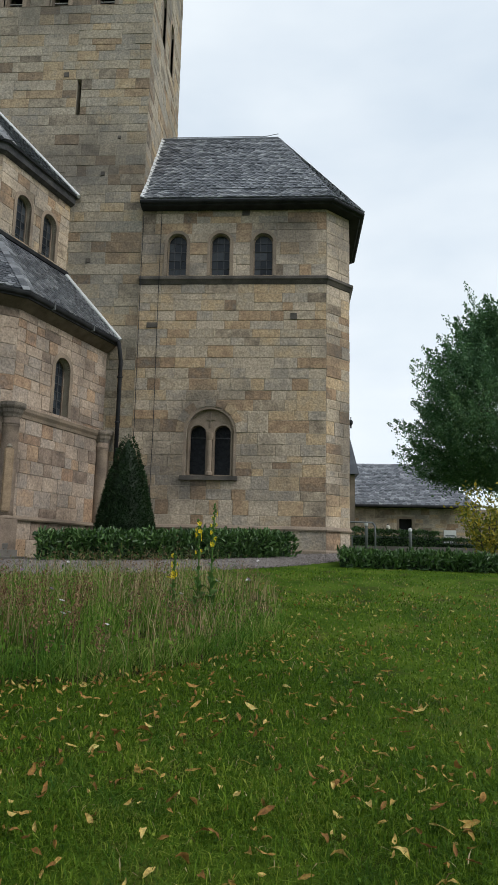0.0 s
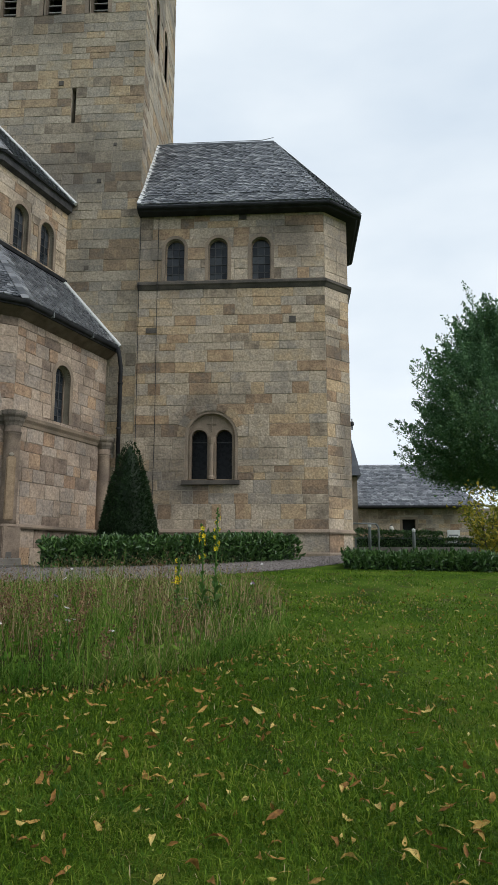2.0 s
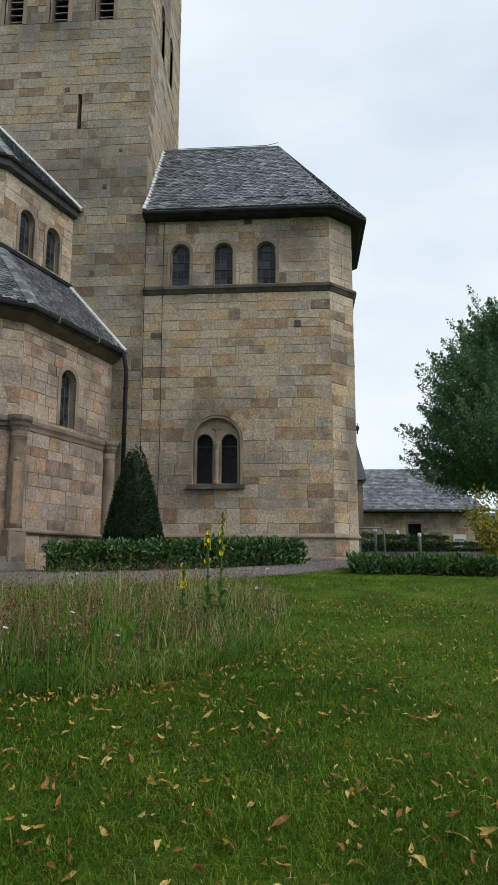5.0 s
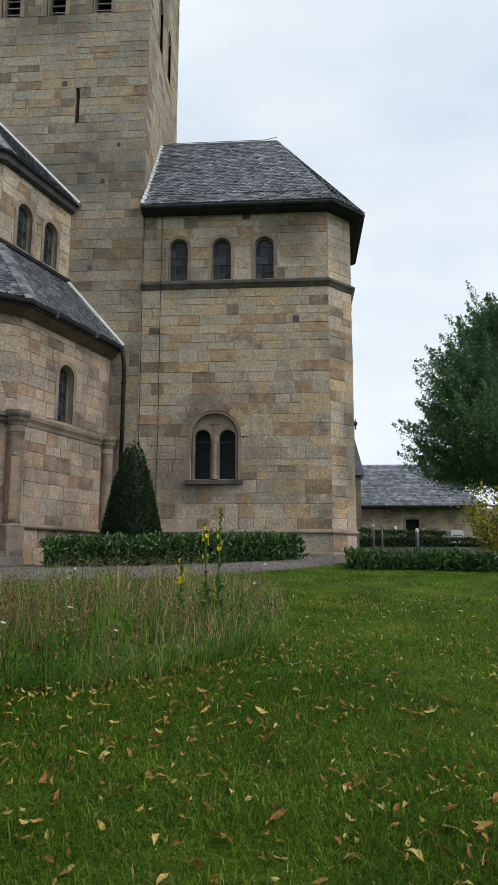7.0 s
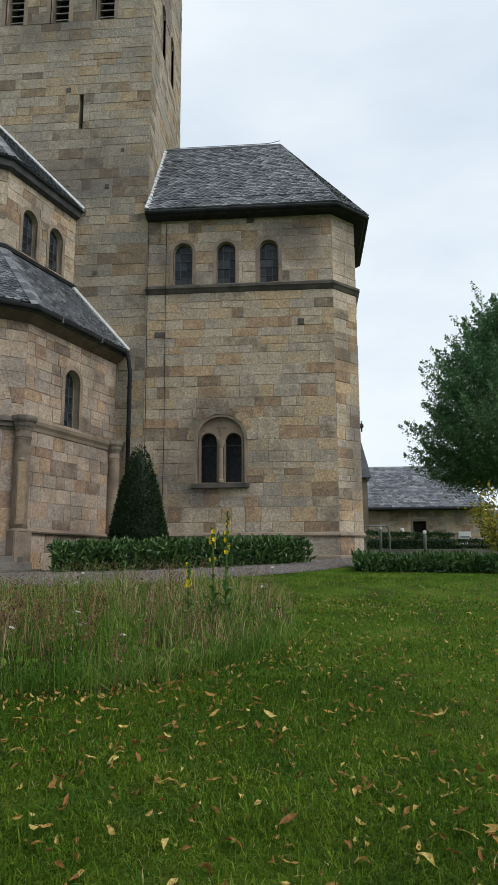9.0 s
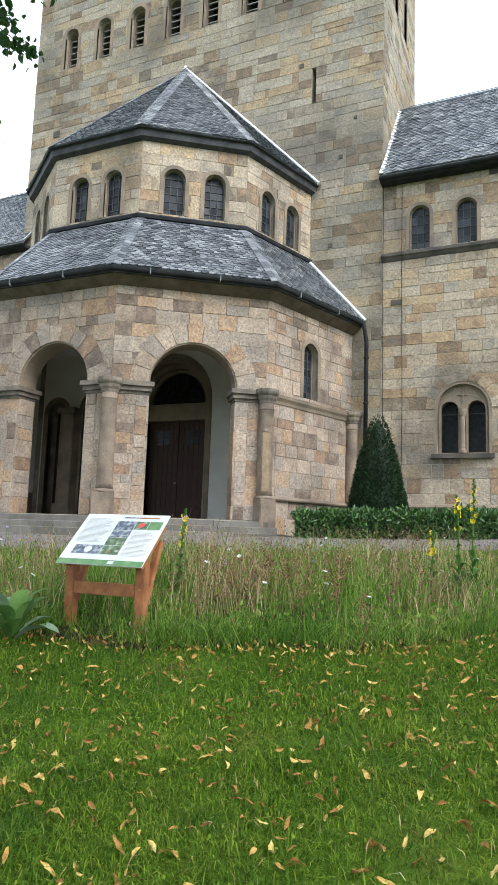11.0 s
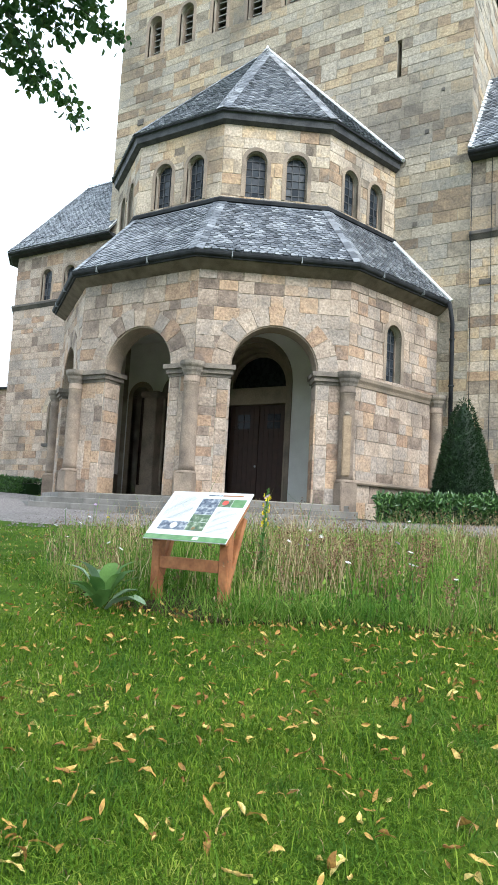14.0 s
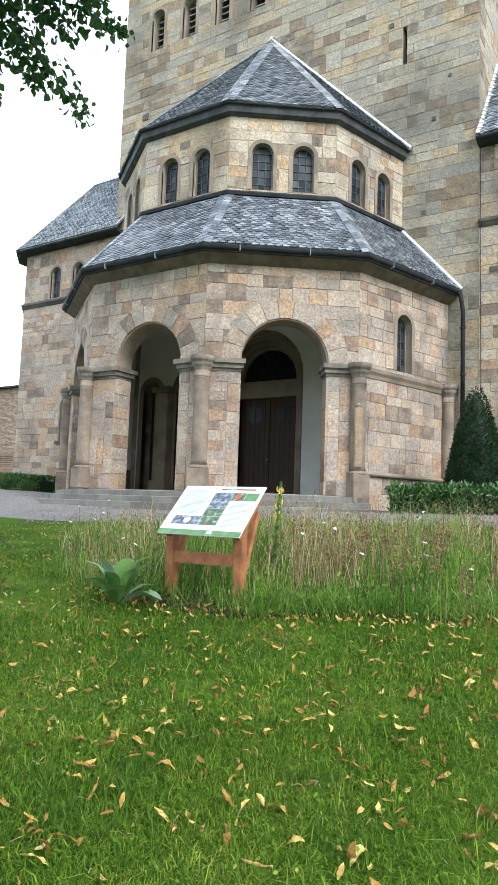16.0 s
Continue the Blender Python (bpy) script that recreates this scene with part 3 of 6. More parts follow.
def make_ground():
    xs = sorted({round(v, 3) for v in list(np.arange(-30, 22, 0.5)) + [-2500, -900, -400, -200, -120, -80, -60, -48, -38, 26, 32, 40, 55, 80, 130, 250, 500, 1000, 2500]})
    ys = sorted({round(v, 3) for v in list(np.arange(-4, 26, 0.5)) + [-2500, -800, -300, -120, -60, -30, -18, -12, -8, 28, 32, 38, 46, 60, 90, 150, 300, 600, 1200, 2500]})
    v = [(x, y, ground_z(x, y) + 0.025 * noise.noise((x * 0.6, y * 0.6, 0)) * (1 if -30 < x < 22 and -4 < y < 15 else 0)) for y in ys for x in xs]
    n = len(xs)
    f = [(j * n + i, j * n + i + 1, (j + 1) * n + i + 1, (j + 1) * n + i) for j in range(len(ys) - 1) for i in range(n - 1)]
    ob = part("ground", (v, f), SOIL, smooth=True)
    tagged(ob, "mown green lawn sloping up towards the church", "lawn", kind="structure")


make_ground()

# gravel path between the lawn and the church
NEAR_EDGE = [(-30, 2.2), (-18, 6.2), (-11, 8.9), (-8, 10.0), (-5, 11.9), (-2.6, 13.3), (-1.0, 14.6), (0.3, 15.9), (0.95, 16.9), (1.6, 17.9), (2.2, 19.5)]
FAR_EDGE = [(-34, 13.5), (-22, 17.5), (-17, 17.5), (-14, 19), (-10, 19), (-6.6, 16.0), (-4.0, 16.6), (-2.0, 17.2), (0.2, 19.0), (1.1, 19.9), (1.9, 20.8)]


def edge_at(line, k):
    t = k * (len(line) - 1)
    i = min(int(t), len(line) - 2)
    a, b = Vector(line[i]), Vector(line[i + 1])
    return a.lerp(b, t - i)


def make_path():
    v, f, n, m = [], [], 80, 10
    for i in range(n + 1):
        a, b = edge_at(NEAR_EDGE, i / n), edge_at(FAR_EDGE, i / n)
        for j in range(m + 1):
            p = a.lerp(b, j / m)
            wob = 0.07 * noise.noise((p.x * 1.5, p.y * 1.5, 3)) if j == 0 else 0
            v.append((p.x + wob, p.y + wob, ground_z(p.x, p.y) + (0.018 if j else -0.03)))
    for i in range(n):
        for j in range(m):
            a = i * (m + 1) + j
            f.append((a, a + m + 1, a + m + 2, a + 1))
    tagged(part("gravel_path", (v, f), GRAVEL, smooth=True), "grey gravel path in front of the church", "path", kind="structure")
    # loose pebbles that lie on it
    geos = []
    for _ in range(5200):
        k, j = random.random(), random.random() ** 1.5
        p = edge_at(NEAR_EDGE, 0.2 + 0.75 * k).lerp(edge_at(FAR_EDGE, 0.2 + 0.75 * k), j)
        r = random.uniform(0.012, 0.035)
        z = ground_z(p.x, p.y) + 0.02
        a = random.random() * 6
        q = [(p.x + r * math.cos(a + t), p.y + r * math.sin(a + t) * random.uniform(0.7, 1), z - 0.01) for t in (0, 1.5, 3.1, 4.6)]
        geos.append((q + [(p.x + random.uniform(-0.4, 0.4) * r, p.y, z + r * 0.7)], [(0, 1, 4), (1, 2, 4), (2, 3, 4), (3, 0, 4)]))
    tagged(part("pebbles", join(*geos), GRAVEL), "loose grey gravel pebbles on the path", "gravel", kind="stuff")


make_path()


# ---------------------------------------------------------------- church
XC, YW = -12.24, 20.0
TL, TR, TBACK = -19.5, -4.85, 24.6
TOWER_TOP = 25.5
PORCH, DRUM = 6.17, 4.76          # apothems of the ten-sided plan
FLOOR = 0.42


def corner(ap, k, cx=XC):
    r, a = ap / math.cos(radians(18)), radians(-90 + 36 * k)
    return (cx + r * math.cos(a), YW + r * math.sin(a))


def outline(ap, k0=-2.5, k1=2.5):
    k, out = k0, []
    while k <= k1 + 1e-6:
        out.append(corner(ap, k))
        k += 1
    return out


def facet(ap, k):
    a = radians(-90 + 36 * k)
    return Wall(XC + ap * math.cos(a), YW + ap * math.sin(a), -90 + 36 * k)


def glazed(w, parent, h, surround=0.13, proud=0.02, deep=0.2, bars=(1, 5), sill=True, label="round-headed leaded window in a stone surround"):
    """Round-headed leaded window: surround, pane, cames and sill."""
    win = part("window", ring(w, h, surround, -0.05, proud), DRESSED, parent, label)
    rr = h.r
    inner = join(ring(w, h, 0.035, -deep - 0.03, -deep + 0.04, r=rr - 0.035))
    part("window_frame", inner, DRESSED, win)
    n = 14
    poly = [(h.c - rr, h.sill), (h.c + rr, h.sill)] + [(h.c + rr * math.cos(math.pi * i / n), h.spring + rr * math.sin(math.pi * i / n)) for i in range(n + 1)]
    # small panes, each set at its own slight tilt
    cols, rows = max(1, bars[0] + 1), bars[1] + 1
    geos = []
    top = h.spring + rr
    for i in range(cols):
        for j in range(rows):
            x0, x1 = h.c - rr + 2 * rr * i / cols, h.c - rr + 2 * rr * (i + 1) / cols
            z0, z1 = h.sill + (top - h.sill) * j / rows, h.sill + (top - h.sill) * (j + 1) / rows
            t = random.uniform(-0.012, 0.012)
            geos.append(([w.at(x0, z0, -deep - t), w.at(x1, z0, -deep), w.at(x1, z1, -deep + t), w.at(x0, z1, -deep + t * 0.5)], [(0, 1, 2, 3)]))
    part("pane", join(*geos), GLASS, win)
    # near-black sheet for the unlit room behind the panes
    part("backing", prism(w, poly, -deep - 0.09, -deep - 0.05), SHADE_BLACK, win)
    bar = []
    for i in range(1, cols):
        x = h.c - rr + 2 * rr * i / cols
        bar.append(prism(w, [(x - 0.012, h.sill), (x + 0.012, h.sill), (x + 0.012, h.head(x)), (x - 0.012, h.head(x))], -deep - 0.01, -deep + 0.025))
    for j in range(1, rows):
        z = h.sill + (top - h.sill) * j / rows
        half = rr if z < h.spring else math.sqrt(max(0, rr * rr - (z - h.spring) ** 2))
        bar.append(prism(w, [(h.c - half, z - 0.01), (h.c + half, z - 0.01), (h.c + half, z + 0.01), (h.c - half, z + 0.01)], -deep - 0.01, -deep + 0.02))
    part("lead_lattice", join(*bar), LEADBAR, win)
    return win


# --- tower
def make_tower():
    tower = thing("church_tower", (XC, YW, 0.3), "broad sandstone church tower with belfry openings under the clouds", "church tower")
    w = Wall(0, YW, -90)
    belfry = [Hole(-17.77 + 1.607 * i, 0.33, 18.62, 20.06) for i in range(8)]
    slit = [Hole(-7.22, 0.075, 14.5, 15.8, True)]
    portal = [Hole(XC, 1.5, FLOOR, 4.58)]
    side_door = [Hole(-17.1, 0.42, FLOOR, 4.3), Hole(-15.2, 0.7, FLOOR, 4.3)]
    body = [wall_body(w, TL, TR, -0.6, 7.0, 1.0, side_door + portal), wall_body(w, TL, TR, 7.0, 14.0, 1.0), wall_body(w, TL, TR, 14.0, 17.0, 1.0, slit),
            wall_body(w, TL, TR, 17.0, TOWER_TOP, 1.0, belfry)]
    side = Wall(TR, 0, 0)
    sbel = [Hole(21.75, 0.3, 18.5, 20.3), Hole(23.3, 0.3, 18.5, 20.3)]
    body += [wall_body(side, YW + 1.0, TBACK, -0.6, 17.0, 1.0), wall_body(side, YW + 1.0, TBACK, 17.0, TOWER_TOP, 1.0, sbel)]
    left = Wall(TL, 0, 180)
    body += [wall_body(left, -TBACK, -YW - 1.0, -0.6, TOWER_TOP, 1.0)]
    wall = part("wall", body[1], MORTAR, tower)
    for q in (body[0], body[2], body[3]):
        part("wall", q, MORTAR, tower)
    part("side_wall", join(*body[4:6]), MORTAR, tower)
    part("side_wall", body[6], MORTAR, tower)
    part("back_wall", box(TL, TR, TBACK, TBACK + 0.6, -0.6, TOWER_TOP), MORTAR, tower)
    part("flat_cap", box(TL - 0.1, TR + 0.1, YW - 0.1, TBACK + 0.7, TOWER_TOP, TOWER_TOP + 0.3), DARKSTONE, tower)

    def hidden(u, z):
        e = abs(u - XC)
        roof = 11.4 + (4.95 - e) * 1.12
        return (e < 6.1 and z < 6.4) or (e < 6.5 - (z - 6.8) * 0.95 and 6.4 < z < 8.8) or (e < 4.7 and z < 11.4) or (e < 5 and 11.3 < z < roof - 0.4)

    front = ashlar(w, TL, TR, -0.5, TOWER_TOP, [(h, 0.1) for h in belfry] + [(h, 0.0) for h in slit], lo=0.26, hi=0.44, skip=hidden)
    lay_blocks(w, wall, front, 300, lambda b: (b[2] - 12) ** 2 + (b[0] + 8) ** 2, GREYSTONE)
    lay_blocks(side, wall, ashlar(side, YW, TBACK + 0.6, 10.5, TOWER_TOP, [(h, 0.1) for h in sbel]), mat=GREYSTONE)
    lay_blocks(left, wall, ashlar(left, -TBACK, -YW, 10, TOWER_TOP), mat=GREYSTONE)
    for ww, hs in ((w, belfry), (side, sbel)):
        for h in hs:
            win = part("belfry_opening", ring(ww, h, 0.14, -0.08, 0.022), DRESSED, tower, "round-headed belfry opening with grey louvres")
            part("inner_arch", ring(ww, h, 0.07, -0.36, -0.2, r=h.r - 0.07), DRESSED, win)
            # near-black sheet in place of the shade inside the belfry
            part("dark_backing", prism(ww, [(h.c - h.r, h.sill), (h.c + h.r, h.sill), (h.c + h.r, h.top()), (h.c - h.r, h.top())], -0.98, -0.9), SHADE_BLACK, win)
            for i in range(6):
                z = h.sill + 0.1 + i * 0.27
                half = h.r if z < h.spring else math.sqrt(max(0.0, h.r ** 2 - (z + 0.09 - h.spring) ** 2))
                if half < 0.1:
                    continue
                v = [ww.at(h.c - half, z, -0.3), ww.at(h.c + half, z, -0.3), ww.at(h.c + half, z + 0.16, -0.52), ww.at(h.c - half, z + 0.16, -0.52)]
                v += [(x, y, zz + 0.035) for x, y, zz in v]
                part("louvre_slat", (v, [(3, 2, 1, 0), (4, 5, 6, 7), (0, 1, 5, 4), (1, 2, 6, 5), (2, 3, 7, 6), (3, 0, 4, 7)]), LOUVRE, win)
    # the slit's inner shade is a near-black panel
    part("slit_window", prism(w, [(-7.3, 14.5), (-7.14, 14.5), (-7.14, 15.8), (-7.3, 15.8)], -0.5, -0.4), SHADE_BLACK, tower)
    # small dark stones, and putlog holes as raised slabs with shade for colour
    for x, z, s in ((-18.35, 15.7, 0.3), (-17.5, 15.55, 0.12), (-7.75, 15.9, 0.16), (-6.3, 12.3, 0.13), (-6.6, 9.3, 0.14), (-4.9 - 0.9, 13.6, 0.1)):
        part("putlog_hole", prism(w, [(x, z), (x + s, z), (x + s, z + min(s, 0.26)), (x, z + min(s, 0.26))], 0.0, 0.034), DARKSTONE, tower)
    return tower


def half_disc(w, c, z, r, d0, d1, n=20):
    return prism(w, [(c + r * math.cos(math.pi * i / n), z + r * math.sin(math.pi * i / n)) for i in range(n + 1)], d0, d1)


def make_portal():
    w = Wall(0, YW, -90)
    h = Hole(XC, 1.5, FLOOR, 4.58)
    p = thing("church_portal", (XC, YW, FLOOR), "dark brown double church door under a lunette in stepped stone arches", "door")
    for i, (r, wd, d0, d1) in enumerate(((1.5, 0.16, -0.1, 0.06), (1.36, 0.14, -0.35, -0.12), (1.22, 0.14, -0.6, -0.36))):
        part("arch_order", ring(w, h, wd, d0, d1, r=r), DRESSED, p)
    part("lintel", prism(w, [(XC - 1.24, 3.96), (XC + 1.24, 3.96), (XC + 1.24, 4.56), (XC - 1.24, 4.56)], -0.8, -0.55), DRESSED, p)
    part("lunette_pane", half_disc(w, XC, 4.58, 1.12, -0.75, -0.7), DARKGLASS, p, "dark half-round fanlight pane")
    part("lunette_frame", ring(w, h, 0.1, -0.72, -0.56, legs=False, r=1.1), DRESSED, p)
    for s in (-1, 1):
        a, b = sorted((XC + s * 0.01, XC + s * 1.22))
        leaf = part("door_leaf", prism(w, [(a, FLOOR + 0.02), (b, FLOOR + 0.02), (b, 3.95), (a, 3.95)], -0.82, -0.74), DOORWOOD, p)
        for k in range(6):
            x0, x1 = a + (b - a) * k / 6 + 0.008, a + (b - a) * (k + 1) / 6 - 0.008
            part("board", prism(w, [(x0, FLOOR + 0.04), (x1, FLOOR + 0.04), (x1, 3.92), (x0, 3.92)], -0.74, -0.728), DOORWOOD, leaf)
        m = (a + b) / 2
        for i in range(2):
            for j in range(2):
                part("small_pane", prism(w, [(m - 0.27 + 0.28 * i, 3.1 + 0.28 * j), (m - 0.03 + 0.28 * i, 3.1 + 0.28 * j), (m - 0.03 + 0.28 * i, 3.34 + 0.28 * j), (m - 0.27 + 0.28 * i, 3.34 + 0.28 * j)], -0.735, -0.722), DARKGLASS, leaf)
    part("door_knob", moved(lathe([(0.0, 0), (0.035, 0.01), (0.04, 0.04), (0.015, 0.06), (0.0, 0.065)], n=10), Matrix.Translation(w.at(XC - 0.06, 1.75, -0.72)) @ pose(0, 0, 0, 90)), LEAD, p, "bright metal door knob")
    part("threshold", box(XC - 1.5, XC + 1.5, YW - 0.05, YW + 0.9, FLOOR - 0.1, FLOOR + 0.02), STEPSTONE, p)
    for c, r in ((-17.1, 0.42), (-15.2, 0.7)):
        hh = Hole(c, r, FLOOR, 4.3)
        d = thing("side_door", (c, YW, FLOOR), "narrow dark brown arched door inside the porch", "door")
        part("door_leaf", prism(w, [(c - r, FLOOR), (c + r, FLOOR), (c + r, 4.3), (c - r, 4.3)], -0.6, -0.5), DOORWOOD, d)
        part("arch_panel", half_disc(w, c, 4.3, r, -0.6, -0.52), DOORWOOD, d)
        part("door_surround", ring(w, hh, 0.2, -0.2, 0.05), DRESSED, d)
    pier = thing("porch_pier", (-16.3, YW - 0.2, FLOOR), "stained sandstone pier inside the porch", "pier")
    part("shaft", box(-16.6, -16.0, YW - 0.45, YW - 0.02, FLOOR + 0.5, 4.2, 0.02), DRESSED, pier)
    part("base", box(-16.68, -15.92, YW - 0.53, YW - 0.02, FLOOR, FLOOR + 0.5, 0.02), DRESSED, pier)
    part("capital", box(-16.7, -15.9, YW - 0.55, YW - 0.02, 4.2, 4.42, 0.03), DRESSED, pier)


# --- wings
def make_wing(side):
    """side 1: the wing beside the lawn; -1: its mirror beyond the porch."""
    def X(x):
        return x if side > 0 else -23.9 - x
    x0, x1, xc, yc = TR, 1.0, 1.75, 20.72
    name = "church_wing"
    stone = STONE if side > 0 else PINKSTONE
    wing = thing(name, (X(-1.5), 22, 0.3), "sandstone church wing with hipped slate roof and round-arched twin window" if side > 0 else "far sandstone church wing with hipped slate roof and small arched windows", "church wing", "wings of the church")
    w = Wall(0, YW, -90)
    a, b = sorted((X(x0), X(x1)))
    if side < 0:
        b = TL
    twin = Hole(X(-2.47), 0.72, 2.56, 3.87)
    ups = [Hole(X(x), 0.31, 8.85, 9.95) for x in (-3.69, -2.32, -0.97)]
    plan = [(x0, YW), (x1, YW), (xc, yc), (xc, 23.88), (x1, TBACK), (x0, TBACK)]
    plan = [(X(x), y) for x, y in plan] if side > 0 else [(X(x), y) for x, y in reversed(plan)]
    body = [wall_body(w, a, b, -0.6, 8.55, 0.8, [twin]), wall_body(w, a, b, 8.55, 11.3, 0.8, ups)]
    # the sides behind the front
    chain = plan[1:] if side > 0 else plan[:-1]
    walls = []
    for p, q in zip(chain, chain[1:]):
        ang = math.degrees(math.atan2(-(q[0] - p[0]), q[1] - p[1]))
        ww = Wall(p[0], p[1], ang)
        L = math.hypot(q[0] - p[0], q[1] - p[1])
        body.append(wall_body(ww, 0, L, -0.6, 11.3, 0.5))
        walls.append((ww, L))
    wall = part("wall", join(*body[:2]), MORTAR, wing)
    for q in body[2:]:
        part("side_wall", q, MORTAR, wing)
    holes = [(twin, 0.07)] + [(h, 0.07) for h in ups]
    bl = ashlar(w, a, b, 1.08, 11.25, holes, stops=(8.6, 8.83))
    lay_blocks(w, wall, bl, 300 if side > 0 else 150, lambda q: q[2], stone)
    for ww, L in walls:
        lay_blocks(ww, wall, ashlar(ww, 0, L, 1.08, 11.25, stops=(8.6, 8.83), lmin=0.35, lmax=0.75), mat=stone)
        lay_blocks(ww, wall, ashlar(ww, 0, L, -0.4, 1.0, lo=0.6, hi=0.7), mat=stone)
    lay_blocks(w, wall, ashlar(w, a, b, -0.4, 1.0, lo=0.6, hi=0.7, lmin=0.7, lmax=1.6), 12, mat=stone)
    part("plinth", sweep(plan, [(0.0, 0.98), (0.07, 0.98), (0.085, 1.02), (0.05, 1.08), (0.0, 1.12)]), DRESSED, wing)
    part("plinth_base", sweep(plan, [(0.0, -0.5), (0.05, -0.5), (0.05, 0.4), (0.03, 0.44), (0.0, 0.44)]), DRESSED, wing)
    part("string_course", sweep(plan, [(0.0, 8.55), (0.03, 8.56), (0.09, 8.66), (0.13, 8.7), (0.13, 8.78), (0.05, 8.83), (0.0, 8.84)]), DARKSTONE, wing, "dark weathered stone string course")
    # eaves, gutter and roof
    part("eaves_box", sweep(plan, [(-0.1, 11.03), (0.34, 11.04), (0.41, 11.1), (0.41, 11.18), (-0.1, 11.18)]), FASCIA, wing, "dark boxed eaves")
    g = [(0.42 + 0.08 * math.cos(t), 11.17 - 0.09 * math.sin(t)) for t in np.linspace(0.2, math.pi - 0.1, 7)] + [(0.37, 11.17), (0.48, 11.175)]
    part("gutter", sweep(plan, g), FASCIA, wing, "dark half-round gutter")
    ridge_y, ridge_z = 22.3, 15.02
    e = 0.47
    E = [(X(x), y, 11.18) for x, y in ((x0, YW - e), (x1 + 0.2, YW - e), (xc + e, yc - 0.2), (xc + e, 24.1), (x1 + 0.24, TBACK + e), (x0, TBACK + e))]
    R0, R1 = (X(x0), ridge_y, ridge_z), (X(-0.62), ridge_y, ridge_z)
    f = 0.02
    K = [(X(x), y, 11.72) for x, y in ((x0, YW - f), (x1 + 0.02, YW - f), (xc + f, yc - 0.02), (xc + f, 23.9), (x1 + 0.02, TBACK + f), (x0, TBACK + f))]
    tri = [(i, i + 1, 7 + i, 6 + i) for i in range(5)] + [(6, 7, 13, 12), (7, 8, 13), (8, 9, 13), (9, 10, 13), (10, 11, 12, 13), (5, 4, 3, 2, 1, 0)]
    roof = part("roof", (E + K + [R0, R1], tri if side > 0 else [t[::-1] for t in tri]), SLATE, wing)
    items = []
    V, U = [Vector(p) for p in E], [Vector(p) for p in K]
    up = Vector((0, -0.02, 0.03))
    P, Q = Vector(R0) + up, Vector(R1) + up
    for i in range(3):
        a, b, c, d = V[i] + up, V[i + 1] + up, U[i + 1] + up, U[i] + up
        p, q = (Q, P) if i == 0 else (Q, Q)
        if side > 0:
            items += slates(a, b, c, d) + slates(d, c, p, q)
        else:
            items += slates(b, a, d, c) + slates(c, d, q, p)
    lay_slates(roof, items)
    # overlapping lead sheets that rise from the slates to the tower
    lead, run = [], [Vector(E[0]), Vector(K[0]), Vector(R0)]
    for p, q, n in ((run[0], run[1], 2), (run[1], run[2], 16)):
        for i in range(n):
            a, b = p.lerp(q, i / n), p.lerp(q, (i + 1.12) / n)
            o, t = Vector((side * 0.2, 0, 0.03)), Vector((0, -0.02, 0.1))
            low = Vector((0, -0.015, 0.015))
            lead.append(([tuple(v) for v in (a + t + low, a + o + low, b + o, b + t, a + t - low, a + o - low, b + o - low, b + t - low)], [(0, 1, 2, 3), (4, 7, 6, 5), (0, 4, 5, 1), (1, 5, 6, 2), (2, 6, 7, 3), (3, 7, 4, 0)]))
    for sheet in lead:
        part("lead_sheet", sheet, LEAD, wing, "pale lead flashing against the tower")
    part("hip_cap", join(*[tube([Vector(E[i]) + Vector((0, 0, 0.03)), Vector(K[i]) + Vector((0, 0, 0.03)), Vector(R1) + Vector((0, 0, 0.03))], 0.04) for i in (1, 2)]), SLATE, wing)
    part("ridge_cap", tube([Vector(R0) + Vector((0, 0, 0.02)), Vector(R1) + Vector((0, 0, 0.02))], 0.07), SLATE, wing)
    rod = part("lightning_rod", tube([R0, *[(Vector(R0).lerp(Vector(R1), k) + Vector((0, 0, 0.13))) for k in (0.1, 0.35, 0.36, 0.6, 0.61, 0.9)], Vector(R1) + Vector((0, 0, 0.22))], 0.012, 6), GREYMETAL, wing, "thin metal lightning conductor along the ridge")
    for h in ups:
        glazed(w, wing, h, 0.1, 0.026, 0.16, (2, 4))
    # twin window
    win = part("twin_window", ring(w, twin, 0.09, -0.02, 0.012), DRESSED, wing, "round-arched twin window with a carved cross above")
    for v in voussoirs(w, Hole(twin.c, twin.r + 0.085, twin.sill, twin.spring), 0.24, 0.0, 0.03, 9):
        part("voussoir", v, STONE, win)
    lights = [Hole(twin.c + s * 0.375, 0.245, 2.6, 3.86) for s in (-1, 1)]
    arch = lambda u: twin.head(u) if abs(u - twin.c) < 0.7199 else twin.spring
    part("tympanum", wall_body(w, twin.c - 0.715, twin.c + 0.715, 2.56, 9, 0.25, lights, -0.13, arch), DRESSED, win)
    for h in lights:
        part("light_rim", ring(w, h, 0.05, -0.14, -0.1), DRESSED, win)
        part("pane", prism(w, [(h.c - 0.26, 2.56), (h.c + 0.26, 2.56), (h.c + 0.26, 4.12), (h.c - 0.26, 4.12)], -0.42, -0.36), DARKGLASS, win, "dark window pane")
        part("came", prism(w, [(h.c - 0.25, 3.74), (h.c + 0.25, 3.74), (h.c + 0.25, 3.765), (h.c - 0.25, 3.765)], -0.36, -0.34), LEADBAR, win)
    c = twin.c
    part("cross", join(prism(w, [(c - 0.022, 4.05), (c + 0.022, 4.05), (c + 0.022, 4.5), (c - 0.022, 4.5)], -0.13, -0.09), prism(w, [(c - 0.14, 4.27), (c + 0.14, 4.27), (c + 0.14, 4.315), (c - 0.14, 4.315)], -0.13, -0.092)), DRESSED, win)
